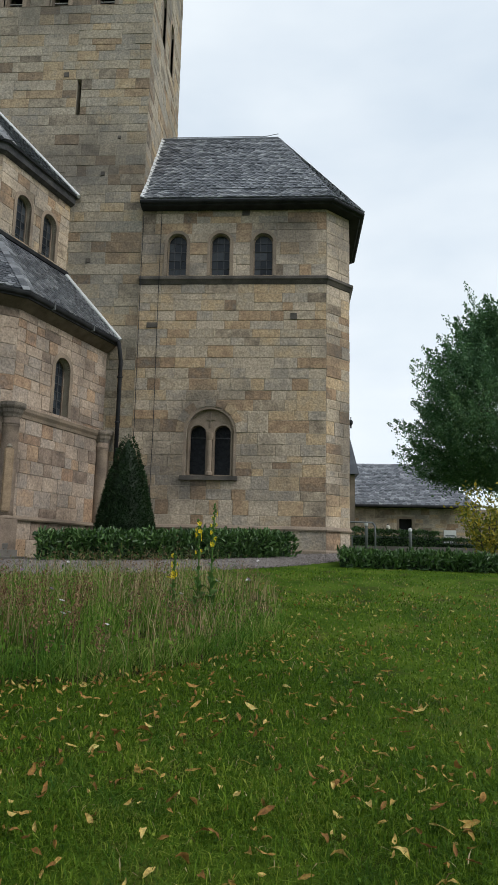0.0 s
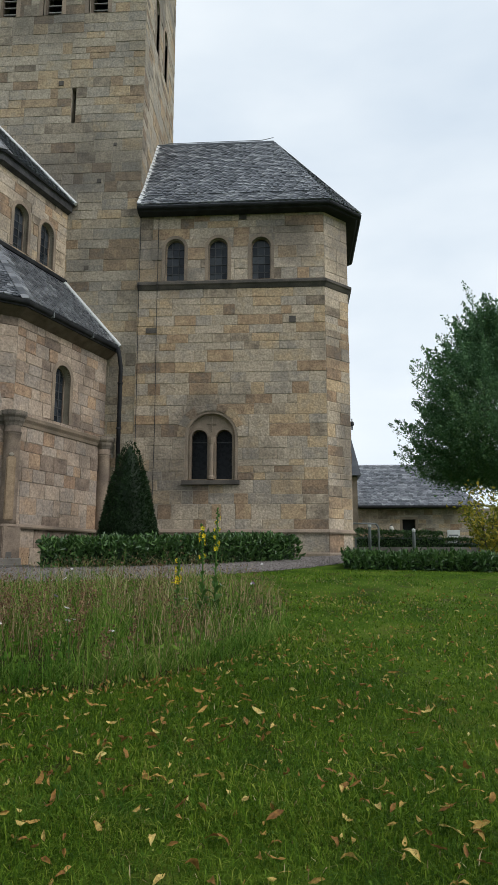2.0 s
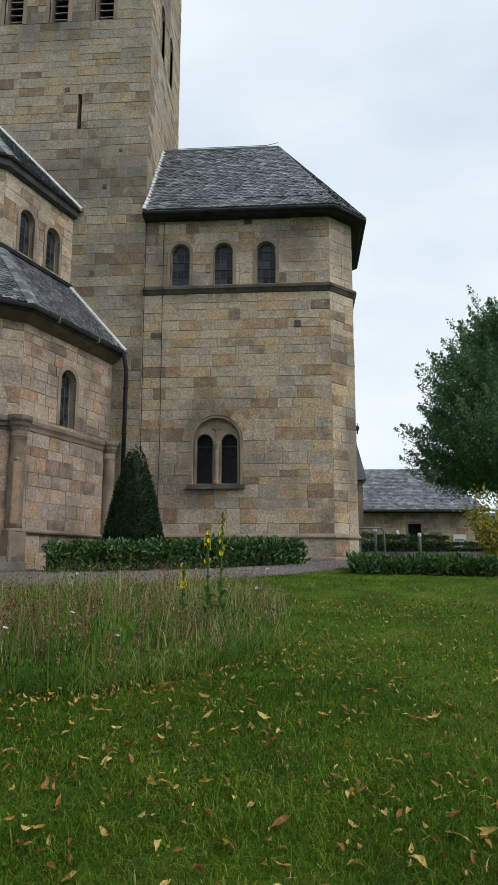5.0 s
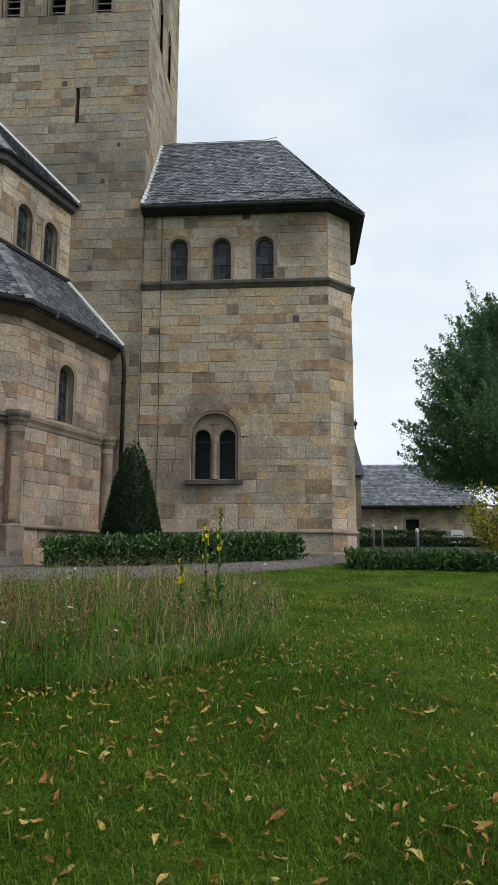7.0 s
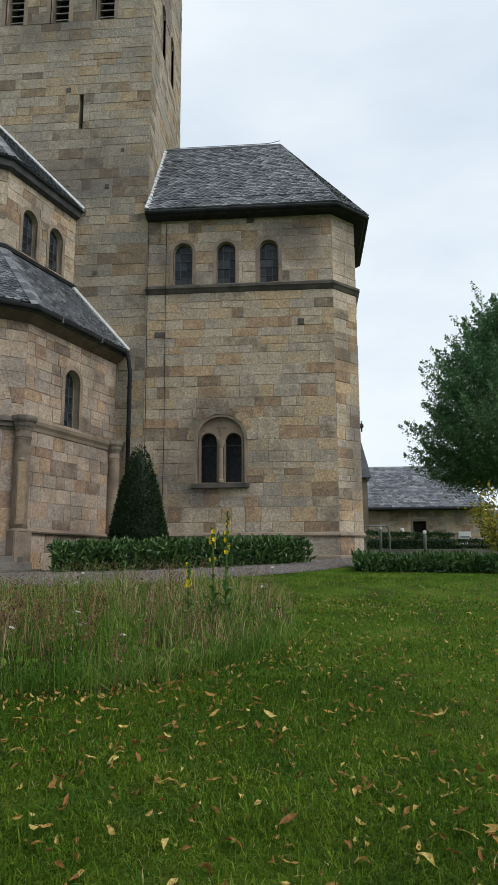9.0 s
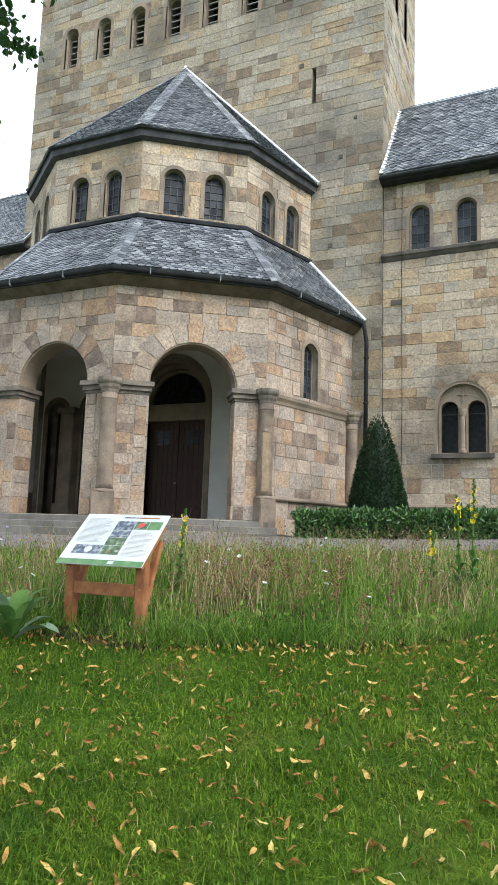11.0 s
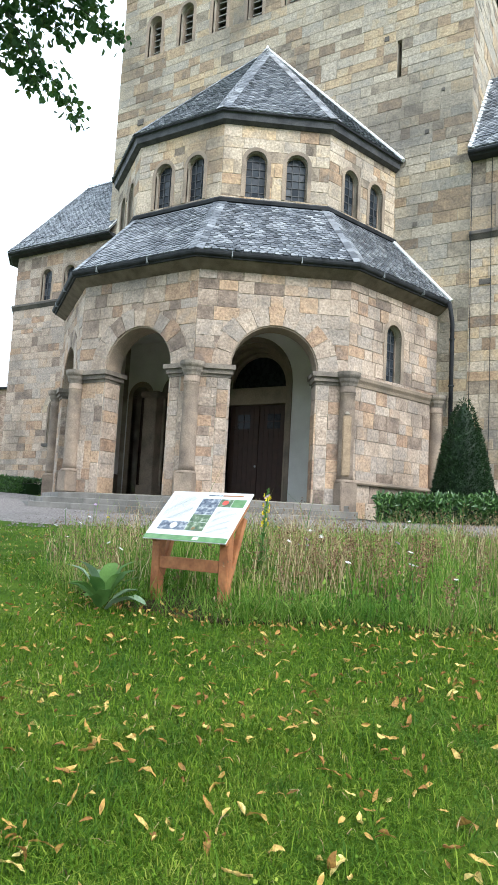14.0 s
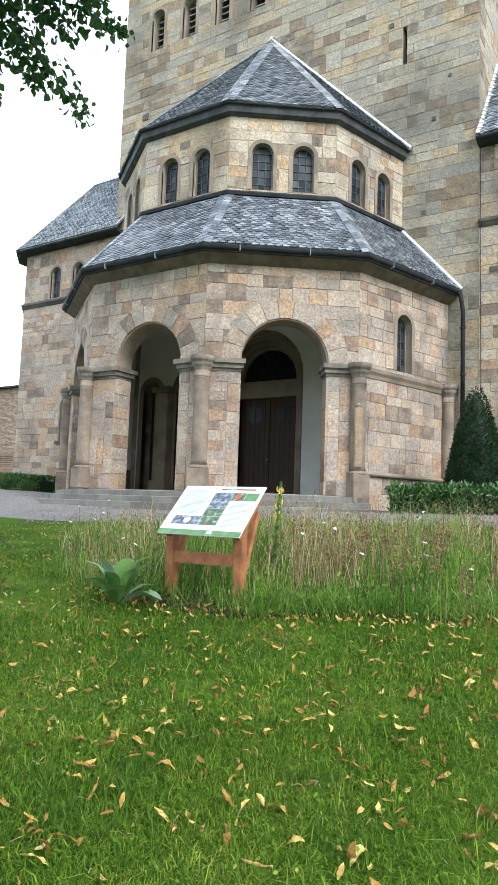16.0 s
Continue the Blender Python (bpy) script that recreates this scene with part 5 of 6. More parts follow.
def make_lawn():
    xs, ys, hs, ws = [], [], [], []
    for n, r0, r1, h, wd in ((160000, 1.3, 3.6, 0.036, 0.0047), (150000, 3.4, 6.2, 0.04, 0.0068), (104000, 6.0, 10.0, 0.034, 0.012), (80000, 9.5, 17.5, 0.03, 0.018)):
        x, y = sector(n, r0, r1)
        patch = np.array([noise.noise((a * 0.9, b * 0.9, 5.0)) for a, b in zip(x[::8], y[::8])])
        patch = np.repeat(patch, 8)[:n]
        keep = (y < near_y(x) - 0.05 - 0.1 * rng.random(n)) & (y < 15.6)
        hh = h * rng.lognormal(0, 0.38, n) * (1 + 0.7 * patch)
        xs.append(x[keep]), ys.append(y[keep]), hs.append(hh[keep]), ws.append(np.full(keep.sum(), wd) * rng.uniform(0.7, 1.3, keep.sum()))
    ob = blades("lawn_grass", np.concatenate(xs), np.concatenate(ys), np.concatenate(hs), np.concatenate(ws), GRASS, 0.95)
    tagged(ob, "short green lawn grass blades on the slope", "grass", kind="stuff")
    x, y = sector(52000, 0.3, 12, 57, 339)
    x2, y2 = sector(2500, 0.1, 1.4, -24, 60)
    x, y = np.concatenate([x, x2]), np.concatenate([y, y2])
    k = y < near_y(x) - 0.1
    ob = blades("lawn_grass", x[k], y[k], 0.05 * rng.lognormal(0, 0.35, k.sum()), rng.uniform(0.014, 0.034, k.sum()), GRASS, 0.9)
    tagged(ob, "lawn grass under and behind the linden tree", "grass", kind="stuff")
    # clover and other small weeds between the blades
    x, y = sector(9000, 1.4, 8.5)
    m = np.array([noise.noise((a * 1.3, b * 1.3, 9.0)) for a, b in zip(x, y)]) > 0.05
    m &= ~in_bed(x, y)
    x, y = x[m], y[m]
    p = np.stack([x, y, gz(x, y) + rng.uniform(0.02, 0.06, len(x))], 1)
    ob = leaves("lawn_clover", p, 0.016, GRASS, axis=np.array([0, 0, 0.3]), narrow=0.8, fold=0.1)
    tagged(ob, "small clover leaves among the lawn grass", "clover", kind="stuff")
    # bleached dead blades lying in the lawn
    x, y = sector(9000, 1.4, 14)
    k = y < near_y(x) - 0.1
    ob = blades("dead_grass", x[k], y[k], rng.uniform(0.04, 0.09, k.sum()), rng.uniform(0.003, 0.007, k.sum()), STRAW, 1.0)
    tagged(ob, "bleached dead blades in the lawn", "grass", kind="stuff")


make_lawn()


def make_meadow():
    def spots(n):
        x, y = rng.uniform(-9, 0.2, n * 2), rng.uniform(4.4, 12.6, n * 2)
        k = in_bed(x, y) & ~((np.abs(x + 3.75) < 0.5) & (y < 5.35))
        return x[k], y[k]

    # soil and rotting leaves, coloured dark for the shade between the tufts
    mid = BED.mean(0)
    ringed = [tuple(mid + (q - mid) * 0.97) for q in BED]
    gv = [(mid[0], mid[1], ground_z(*mid) + 0.03)] + [(x, y, ground_z(x, y) + 0.03) for x, y in ringed] + [tuple((x, y, ground_z(x, y) - 0.06)) for x, y in [tuple(mid + (q - mid) * 1.01) for q in BED]]
    k = len(ringed)
    tagged(part("meadow_bed", (gv, [(0, 1 + i, 1 + (i + 1) % k) for i in range(k)] + [(1 + i, 1 + k + i, 1 + k + (i + 1) % k, 1 + (i + 1) % k) for i in range(k)]), BEDSOIL_SHADED), "soil with litter, coloured dark for the shade under the meadow plants", "soil", kind="structure")

    # grass grows in tufts that lean apart
    tx, ty = spots(1900)
    tall = 1 + 0.7 * np.array([noise.noise((a * 0.8, b * 0.8, 7.0)) for a, b in zip(tx, ty)])
    each = 15
    x, y = np.repeat(tx, each) + rng.normal(0, 0.055, len(tx) * each), np.repeat(ty, each) + rng.normal(0, 0.055, len(tx) * each)
    h = rng.lognormal(math.log(0.22), 0.36, len(x)) * (0.6 + 0.65 * rim(x, y)) * np.repeat(tall * rng.uniform(0.6, 1.35, len(tx)), each)
    ob = blades("meadow_grass", x, y, h, rng.uniform(0.004, 0.011, len(x)), TALLGRASS, 0.5)
    tagged(ob, "tall green meadow grass round the information board", "grass", kind="stuff")
    # wide arching blades along the front rim
    t = rng.uniform(0, 1, 4200)
    front = np.array([(-5.9, 5.4), (-5.0, 4.95), (-3.9, 4.75), (-3.1, 4.8), (-2.6, 5.15), (-1.6, 5.55), (-1.1, 5.95), (-0.6, 6.75), (-0.2, 7.9)])
    fx, fy = np.interp(t, np.linspace(0, 1, 9), front[:, 0]) + rng.normal(0, 0.16, 4200), np.interp(t, np.linspace(0, 1, 9), front[:, 1]) + rng.normal(0.2, 0.16, 4200)
    keep = ~((np.abs(fx + 3.75) < 0.42) & (fy < 5.3) & (rng.random(4200) < 0.6))
    fx, fy = fx[keep], fy[keep]
    ob = blades("arching_grass", fx, fy, rng.uniform(0.14, 0.42, len(fx)), rng.uniform(0.004, 0.009, len(fx)), TALLGRASS, 1.0, droop=0.6)
    tagged(ob, "long arching grass blades at the meadow rim", "grass", kind="stuff")
    x, y = spots(7500)
    dens = np.array([noise.noise((a * 0.7, b * 0.7, 2.0)) for a, b in zip(x, y)])
    k = rng.random(len(x)) < 0.5 + 0.9 * dens
    x, y = x[k], y[k]
    h = rng.uniform(0.25, 0.68, len(x)) * (0.75 + 0.5 * rim(x, y)) * (0.85 + 0.5 * dens[k])
    ob = blades("dry_stalks", x, y, h, rng.uniform(0.003, 0.008, len(x)), STRAW, 0.3)
    tagged(ob, "dry straw-coloured meadow stalks", "grass", kind="stuff")
    # seed heads near the tops
    k = rng.random(len(x)) < 0.22
    x, y, h = x[k], y[k], h[k]
    m = 5
    hx = np.repeat(x, m) + rng.normal(0, 0.03, len(x) * m)
    hy = np.repeat(y, m) + rng.normal(0, 0.03, len(x) * m)
    p = np.stack([hx, hy, gz(hx, hy) + np.repeat(h, m) * rng.uniform(0.72, 1.0, len(hx))], 1)
    ob = leaves("seed_heads", p, 0.03, SEED, axis=np.array([0, 0, 1.0]), spread=0.6, narrow=0.45)
    tagged(ob, "brown dried seed heads on meadow stalks", "seed heads", kind="stuff")
    # rust-brown dock standing in the middle of the bed
    x, y = rng.normal(-2.9, 0.8, 90), rng.normal(7.1, 0.75, 90)
    h = rng.uniform(0.35, 0.72, 90)
    ob = blades("dock_stalks", x, y, h, rng.uniform(0.007, 0.012, 90), DOCK, 0.15)
    tagged(ob, "rust-brown dried dock stalks in the meadow", "dock", kind="stuff")
    m = 46
    f = rng.uniform(0.45, 1.0, 90 * m)
    hx, hy = np.repeat(x, m) + rng.normal(0, 0.028, 90 * m), np.repeat(y, m) + rng.normal(0, 0.028, 90 * m)
    ob = leaves("dock_seeds", np.stack([hx, hy, gz(hx, hy) + np.repeat(h, m) * f], 1), 0.022, DOCK, axis=np.array([0, 0, 0.5]), narrow=0.7)
    tagged(ob, "rust-brown dock seeds clinging to the stalks", "seeds", kind="stuff")
    # broad weeds low in the bed
    x, y = spots(2600)
    p = np.stack([x, y, gz(x, y) + rng.uniform(0.03, 0.28, len(x))], 1)
    ob = leaves("meadow_weeds", p, 0.06, TALLGRASS, axis=np.array([0, 0, 0.6]), narrow=0.5)
    tagged(ob, "broad-leaved green weeds in the meadow", "weeds", kind="stuff")


make_meadow()


# single flowers of the meadow
def flower(kind, x, y, h, mat, label, petals=7, size=0.03):
    z = gz(np.array([x]), np.array([y]))[0]
    f = thing(kind, (x, y, z), label, "flower", "flowers of the meadow")
    bx, by = random.uniform(-0.06, 0.06), random.uniform(-0.06, 0.06)
    part("stem", tube([(x, y, z - 0.02), (x + bx * 0.4, y + by * 0.4, z + h * 0.5), (x + bx, y + by, z + h)], 0.003, 5), GREENLEAF, f)
    geos = []
    tilt = Euler((random.uniform(-0.7, 0.7), random.uniform(-0.7, 0.7), 0)).to_matrix()
    for i in range(petals):
        a = 2 * math.pi * i / petals
        v = [Vector((0, 0, 0)), Vector((size * 0.6 * math.cos(a - 0.35), size * 0.6 * math.sin(a - 0.35), size * 0.25)), Vector((size * math.cos(a), size * math.sin(a), size * 0.2)), Vector((size * 0.6 * math.cos(a + 0.35), size * 0.6 * math.sin(a + 0.35), size * 0.25))]
        geos.append(([tuple(tilt @ q + Vector((x + bx, y + by, z + h))) for q in v], [(0, 1, 2, 3)]))
    part("blossom", join(*geos), mat, f)


random.seed(11)
for i in range(46):
    while True:
        x, y = random.uniform(-8, -0.3), random.uniform(4.8, 10)
        if in_bed(np.array([x]), np.array([y]))[0]:
            break
    k = random.random()
    mat, lab, nm = (WHITEFLOWER, "small white meadow flower on a thin stem", "white_flower") if k < 0.6 else (MAUVEFLOWER, "small mauve meadow flower on a thin stem", "mauve_flower") if k < 0.85 else (YELLOWFLOWER, "small yellow meadow flower on a thin stem", "yellow_flower")
    flower(nm, x, y, random.uniform(0.35, 0.68), mat, lab)
flower("mauve_flower", -3.62, 6.3, 0.98, MAUVEFLOWER, "mauve flower standing behind the information board", size=0.045)


def broad_leaf(base, direction, length, width, droop, mat, parent, name="leaf", cup=0.25):
    d = Vector(direction).normalized()
    side = d.cross(Vector((0, 0, 1))).normalized()
    up = side.cross(d)
    v, f, n = [], [], 8
    for i in range(n + 1):
        t = i / n
        c = Vector(base) + d * length * t + up * (length * 0.25 * math.sin(t * 2.2)) - Vector((0, 0, 1)) * droop * length * t * t
        w = width * (math.sin(math.pi * min(1, t * 0.9 + 0.08)) ** 0.7) / 2 * (1 + 0.1 * math.sin(17 * t))
        if i == n:
            w = 0.002
        for s in (-1, -0.5, 0, 0.5, 1):
            v.append(tuple(c + side * w * s + up * w * cup * abs(s) + up * w * 0.12 * abs(s) * math.sin(17 * t + 3 * s)))
    for i in range(n):
        for j in range(4):
            a = i * 5 + j
            f.append((a, a + 1, a + 6, a + 5))
    return part(name, (v, f), mat, parent, smooth=True)


def mullein(x, y, h, label, lean=0.0):
    z = ground_z(x, y)
    m = thing("mullein", (x, y, z), label, "plant", "tall yellow flowers")
    top = (x + lean, y, z + h)
    part("stem", tube([(x, y, z - 0.03), (x + lean * 0.3, y, z + h * 0.5), top], [0.012, 0.01, 0.005], 8), GREENLEAF, m)
    for i in range(11):
        t = i / 13
        a = i * 2.4
        L = 0.26 * (1 - t) + 0.06
        broad_leaf((x + lean * t * 0.6, y, z + 0.05 + t * h * 0.58), (math.cos(a), math.sin(a), 0.75), L, L * 0.42, 0.35, GREENLEAF, m)
    geos = []
    for i in range(10):
        t = random.uniform(0.6, 1.0)
        a = random.uniform(0, 6.28)
        c = Vector((x + lean * t, y, z + h * t)) + Vector((math.cos(a), math.sin(a), 0)) * 0.025
        for k in range(5):
            b = k * 1.257
            s = Vector((-math.sin(a), math.cos(a), 0))
            out = Vector((math.cos(a), math.sin(a), 0.3))
            p = c + (s * math.cos(b) + Vector((0, 0, 1)) * math.sin(b)) * 0.034 + out * 0.008
            q = c + (s * math.cos(b + 0.9) + Vector((0, 0, 1)) * math.sin(b + 0.9)) * 0.028 + out * 0.014
            geos.append(([tuple(c), tuple(p), tuple(q)], [(0, 1, 2)]))
    part("flower_spike", join(*geos), YELLOWFLOWER, m, "open yellow flowers", kind="stuff")
    cal = [lathe([(0.004, 0), (0.013, 0.01), (0.008, 0.025)], (x + lean * t + random.uniform(-0.018, 0.018), y + random.uniform(-0.018, 0.018), z + h * t), 6) for t in np.linspace(0.6, 0.99, 30)]
    part("bud", join(*cal), GREENLEAF, m, kind="stuff")


mullein(-0.99, 8.55, 1.42, "tall mullein with yellow flowers in the meadow", 0.03)
mullein(-1.13, 8.5, 1.22, "slimmer mullein with yellow flowers in the meadow", -0.02)
mullein(-1.42, 8.3, 0.8, "low mullein with few yellow flowers in the meadow", 0.02)
mullein(-3.84, 6.55, 1.05, "leaning mullein with yellow flowers behind the information board", 0.05)


def rosette(x, y, label, r=0.56):
    z = ground_z(x, y)
    m = thing("woolly_rosette", (x, y, z), label, "plant")
    random.seed(5)
    for i in range(17):
        a = i * 2.4 + random.uniform(-0.3, 0.3)
        up = 0.12 + 0.95 * (i / 17)
        long = random.uniform(0.32, 0.48) * (1 - 0.1 * i / 17)
        broad_leaf((x + 0.05 * math.cos(a), y + 0.05 * math.sin(a), z + 0.02 + 0.008 * i), (math.cos(a), math.sin(a), up), long, long * random.uniform(0.3, 0.4), random.uniform(0.0, 0.15), WOOLLYLEAF if i % 3 == 0 else GREENLEAF, m, cup=random.uniform(0.15, 0.45))


rosette(-4.32, 4.6, "large grey-green woolly leaf rosette beside the board")


# ---------------------------------------------------------------- information board
def make_board():
    at = Vector((-3.82, 5.22, ground_z(-3.82, 5.22)))
    yaw = radians(2)
    B = Matrix.Translation(at) @ Matrix.Rotation(yaw, 4, "Z")
    bd = thing("information_board", at, "white information board on a red-brown wooden stand in tall grass", "information board")
    tilt = radians(44)
    top = Matrix.Translation((0.05, -0.24, 0.6)) @ Matrix.Rotation(tilt, 4, "X")

    def put(name, g, mat, parent=bd, label=""):
        return part(name, moved(g, B), mat, parent, label)
    for s in (-1, 1):
        x = s * 0.375
        leg = put("post", box(x - 0.045, x + 0.045, -0.06, 0.04, -0.12, 0.68, 0.006), POSTWOOD, label="square red-brown post")
        put("bracket", moved(box(x - 0.03, x + 0.03, 0.05, 0.6, -0.085, -0.008, 0.005), top), POSTWOOD)
        sl = Matrix.Translation((x, 0.02, 0.2)) @ Matrix.Rotation(radians(-22), 4, "X")
        put("strut", moved(box(-0.028, 0.028, -0.03, 0.03, -0.1, 0.68, 0.004), sl), POSTWOOD)
    put("crossbar", box(-0.33, 0.33, -0.05, -0.015, 0.33, 0.44, 0.005), POSTWOOD)
    panel = put("panel", moved(box(-0.45, 0.45, 0.0, 0.66, 0.0, 0.012, 0.002), top), WHITE, label="white printed panel")

    def print_on(name, x0, x1, y0, y1, mat, label="", z=0.0125):
        part(name, moved(moved(box(x0, x1, y0, y1, z, z + 0.0012), top), B), mat, panel, label)
    def disc_on(name, x, y, r, mat):
        part(name, moved(moved(lathe([(r, 0.0145), (r * 0.9, 0.0157)], (x, y, 0), 9), top), B), mat, panel)
    print_on("green_strip", -0.448, 0.448, 0.003, 0.062, GREENPRINT, "green strip along the lower edge")
    print_on("white_mark", 0.09, 0.15, 0.015, 0.05, WHITE, z=0.0145)
    print_on("photo", -0.36, -0.06, 0.13, 0.24, PHOTOBLUE, "dark photo with a white blossom")
    disc_on("blossom", -0.2, 0.185, 0.04, WHITE)
    print_on("photo", -0.055, 0.14, 0.13, 0.24, PHOTOGREEN, "green photo with a yellow blossom")
    disc_on("yellow_blossom", 0.03, 0.16, 0.02, STRAW)
    print_on("photo", -0.06, 0.14, 0.245, 0.345, PHOTOGREEN)
    print_on("photo", -0.06, 0.14, 0.35, 0.44, PHOTOBLUE)
    print_on("photo", -0.06, 0.14, 0.445, 0.565, PHOTOBLUE, "pale photo of a sky")
    print_on("photo", 0.145, 0.28, 0.46, 0.565, PHOTOGREEN, "photo with a red blossom")
    disc_on("red_blossom", 0.21, 0.515, 0.034, REDPRINT)
    print_on("photo", 0.285, 0.42, 0.46, 0.565, GREENPRINT)
    print_on("title_bar", -0.02, 0.13, 0.606, 0.622, PHOTOBLUE)
    print_on("title_bar", 0.14, 0.36, 0.606, 0.622, POSTWOOD)
    GREYPRINT = material("grey_text_print", [(0, (0.42, 0.43, 0.44)), (1, (0.52, 0.53, 0.54))], 30, 0, (0.3, 0.4), (20, 0, 0), grain=0.05)
    for col, (x0, x1, y0, y1) in enumerate(((-0.4, -0.1, 0.28, 0.6), (0.17, 0.42, 0.12, 0.43))):
        y = y0
        while y < y1:
            print_on("text_line", x0, x1 - random.uniform(0, 0.08), y, y + 0.006, GREYPRINT)
            y += 0.0155


make_board()


# ---------------------------------------------------------------- hedges and shrubs
def hedge(name, line, wide, height, label, mat, n, size, rough=0.06, narrow=0.45):
    h = thing(name, (line[0][0], line[0][1], ground_z(*line[0])), label, "hedge")
    pts = [Vector(q) for q in line]
    seg = [(b - a).length for a, b in zip(pts, pts[1:])]
    total = sum(seg)
    # solid core, its near-black green painted as the shade between the leaves
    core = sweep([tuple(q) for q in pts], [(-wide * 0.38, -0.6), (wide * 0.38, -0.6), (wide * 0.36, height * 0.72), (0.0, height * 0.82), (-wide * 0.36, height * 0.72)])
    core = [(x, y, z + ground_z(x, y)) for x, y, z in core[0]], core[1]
    part("branch_core", core, YEW_AND_SHADE, h)
    s = rng.uniform(0, total, n)
    cum = np.concatenate([[0], np.cumsum(seg)])
    px = np.interp(s, cum, [q.x for q in pts])
    py = np.interp(s, cum, [q.y for q in pts])
    idx = np.clip(np.searchsorted(cum, s) - 1, 0, len(seg) - 1)
    dx = np.array([(b - a).normalized().x for a, b in zip(pts, pts[1:])])[idx]
    dy = np.array([(b - a).normalized().y for a, b in zip(pts, pts[1:])])[idx]
    th = rng.uniform(0, 1, n)
    # round the section: up one side, over the top, down the other
    per = th * (2 * height + wide)
    o = np.where(per < height, wide / 2, np.where(per < height + wide, wide / 2 - (per - height), -wide / 2))
    z = np.where(per < height, per, np.where(per < height + wide, height, 2 * height + wide - per))
    bulge = np.array([noise.noise((a * 1.6, b * 1.6, c * 2)) for a, b, c in zip(px, py, z)]) * rough * 2
    o = o * (1 + bulge) + rng.normal(0, rough * 0.6, n)
    z = z * (1 + bulge) + rng.normal(0, rough * 0.5, n)
    x, y = px + dy * o, py - dx * o
    p = np.stack([x, y, gz(x, y) + np.maximum(z, 0.01)], 1)
    ax = np.stack([dy * np.sign(o) * 0.6, -dx * np.sign(o) * 0.6, np.full(n, 0.7)], 1)
    lv = leaves("foliage", p, size, mat, h, ax, 0.8, narrow)
    lv["kind"] = "stuff"


hedge("laurel_hedge", [(-5.8, 15.5), (-4.2, 16.0), (-2.4, 16.9), (-0.25, 18.55)], 1.1, 0.5, "low dark green laurel hedge before the church wall", HEDGE, 8000, 0.14, 0.11, 0.4)
hedge("laurel_hedge", [(1.15, 16.35), (4.0, 16.2), (9.5, 16.0)], 1.0, 0.24, "low leafy laurel hedge at the edge of the lawn", HEDGE, 9000, 0.14, 0.1, 0.35)
hedge("clipped_hedge", [(2.6, 29.5), (6.2, 29.5)], 1.0, 0.95, "clipped dark hedge beside the courtyard", HEDGE, 5000, 0.1)
hedge("clipped_hedge", [(6.4, 33), (11, 33)], 1.0, 0.8, "clipped dark hedge before the low outbuilding", HEDGE, 5000, 0.1)
hedge("laurel_hedge", [(-24.0, 18.4), (-20.9, 18.4)], 0.9, 0.55, "low laurel hedge before the far church wing", HEDGE, 4500, 0.11)


def yew_cone(x, y, r, h):
    z = ground_z(x, y)
    t = thing("yew_cone", (x, y, z), "dark yew clipped to a tall cone by the church wall", "yew")
    part("trunk", tube([(x, y, z - 0.1), (x, y, z + 0.5)], [0.07, 0.05], 8), BARK, t)
    prof = [(0.0, 0.05), (r * 0.8, 0.08), (r * 0.9, 0.3), (r * 0.78, h * 0.3), (r * 0.55, h * 0.6), (r * 0.25, h * 0.85), (0.02, h * 0.95)]
    part("inner_foliage", lathe(prof, (x, y, z), 20), YEW_AND_SHADE, t, smooth=True)
    n = 15000
    k = 1 - np.sqrt(rng.uniform(0, 1, n))
    zz = 0.05 + k * h * 0.98
    rad = np.interp(zz, [0, 0.12, 0.4, h * 0.3, h * 0.6, h * 0.85, h * 0.97, h], [r * 0.8, r * 0.95, r, r * 0.88, r * 0.63, r * 0.33, r * 0.13, 0.02])
    a = rng.uniform(0, 2 * np.pi, n)
    b = np.array([noise.noise((math.cos(q) * 2, math.sin(q) * 2, w * 2.5)) for q, w in zip(a, zz)])
    rad = rad * (1 + 0.06 * b) + rng.normal(0, 0.022, n)
    p = np.stack([x + rad * np.cos(a), y + rad * np.sin(a), z + zz], 1)
    lv = leaves("foliage", p, 0.075, YEW_AND_SHADE, t, np.stack([np.cos(a), np.sin(a), np.full(n, 0.6)], 1), 0.6, 0.3)
    lv["kind"] = "stuff"


yew_cone(-4.32, 17.55, 0.76, 3.22)
yew_cone(-20.0, 18.7, 0.5, 1.5)


def limb(pts, r0, r1, n=8):
    k = len(pts)
    return tube(pts, [r0 + (r1 - r0) * i / (k - 1) for i in range(k)], n)


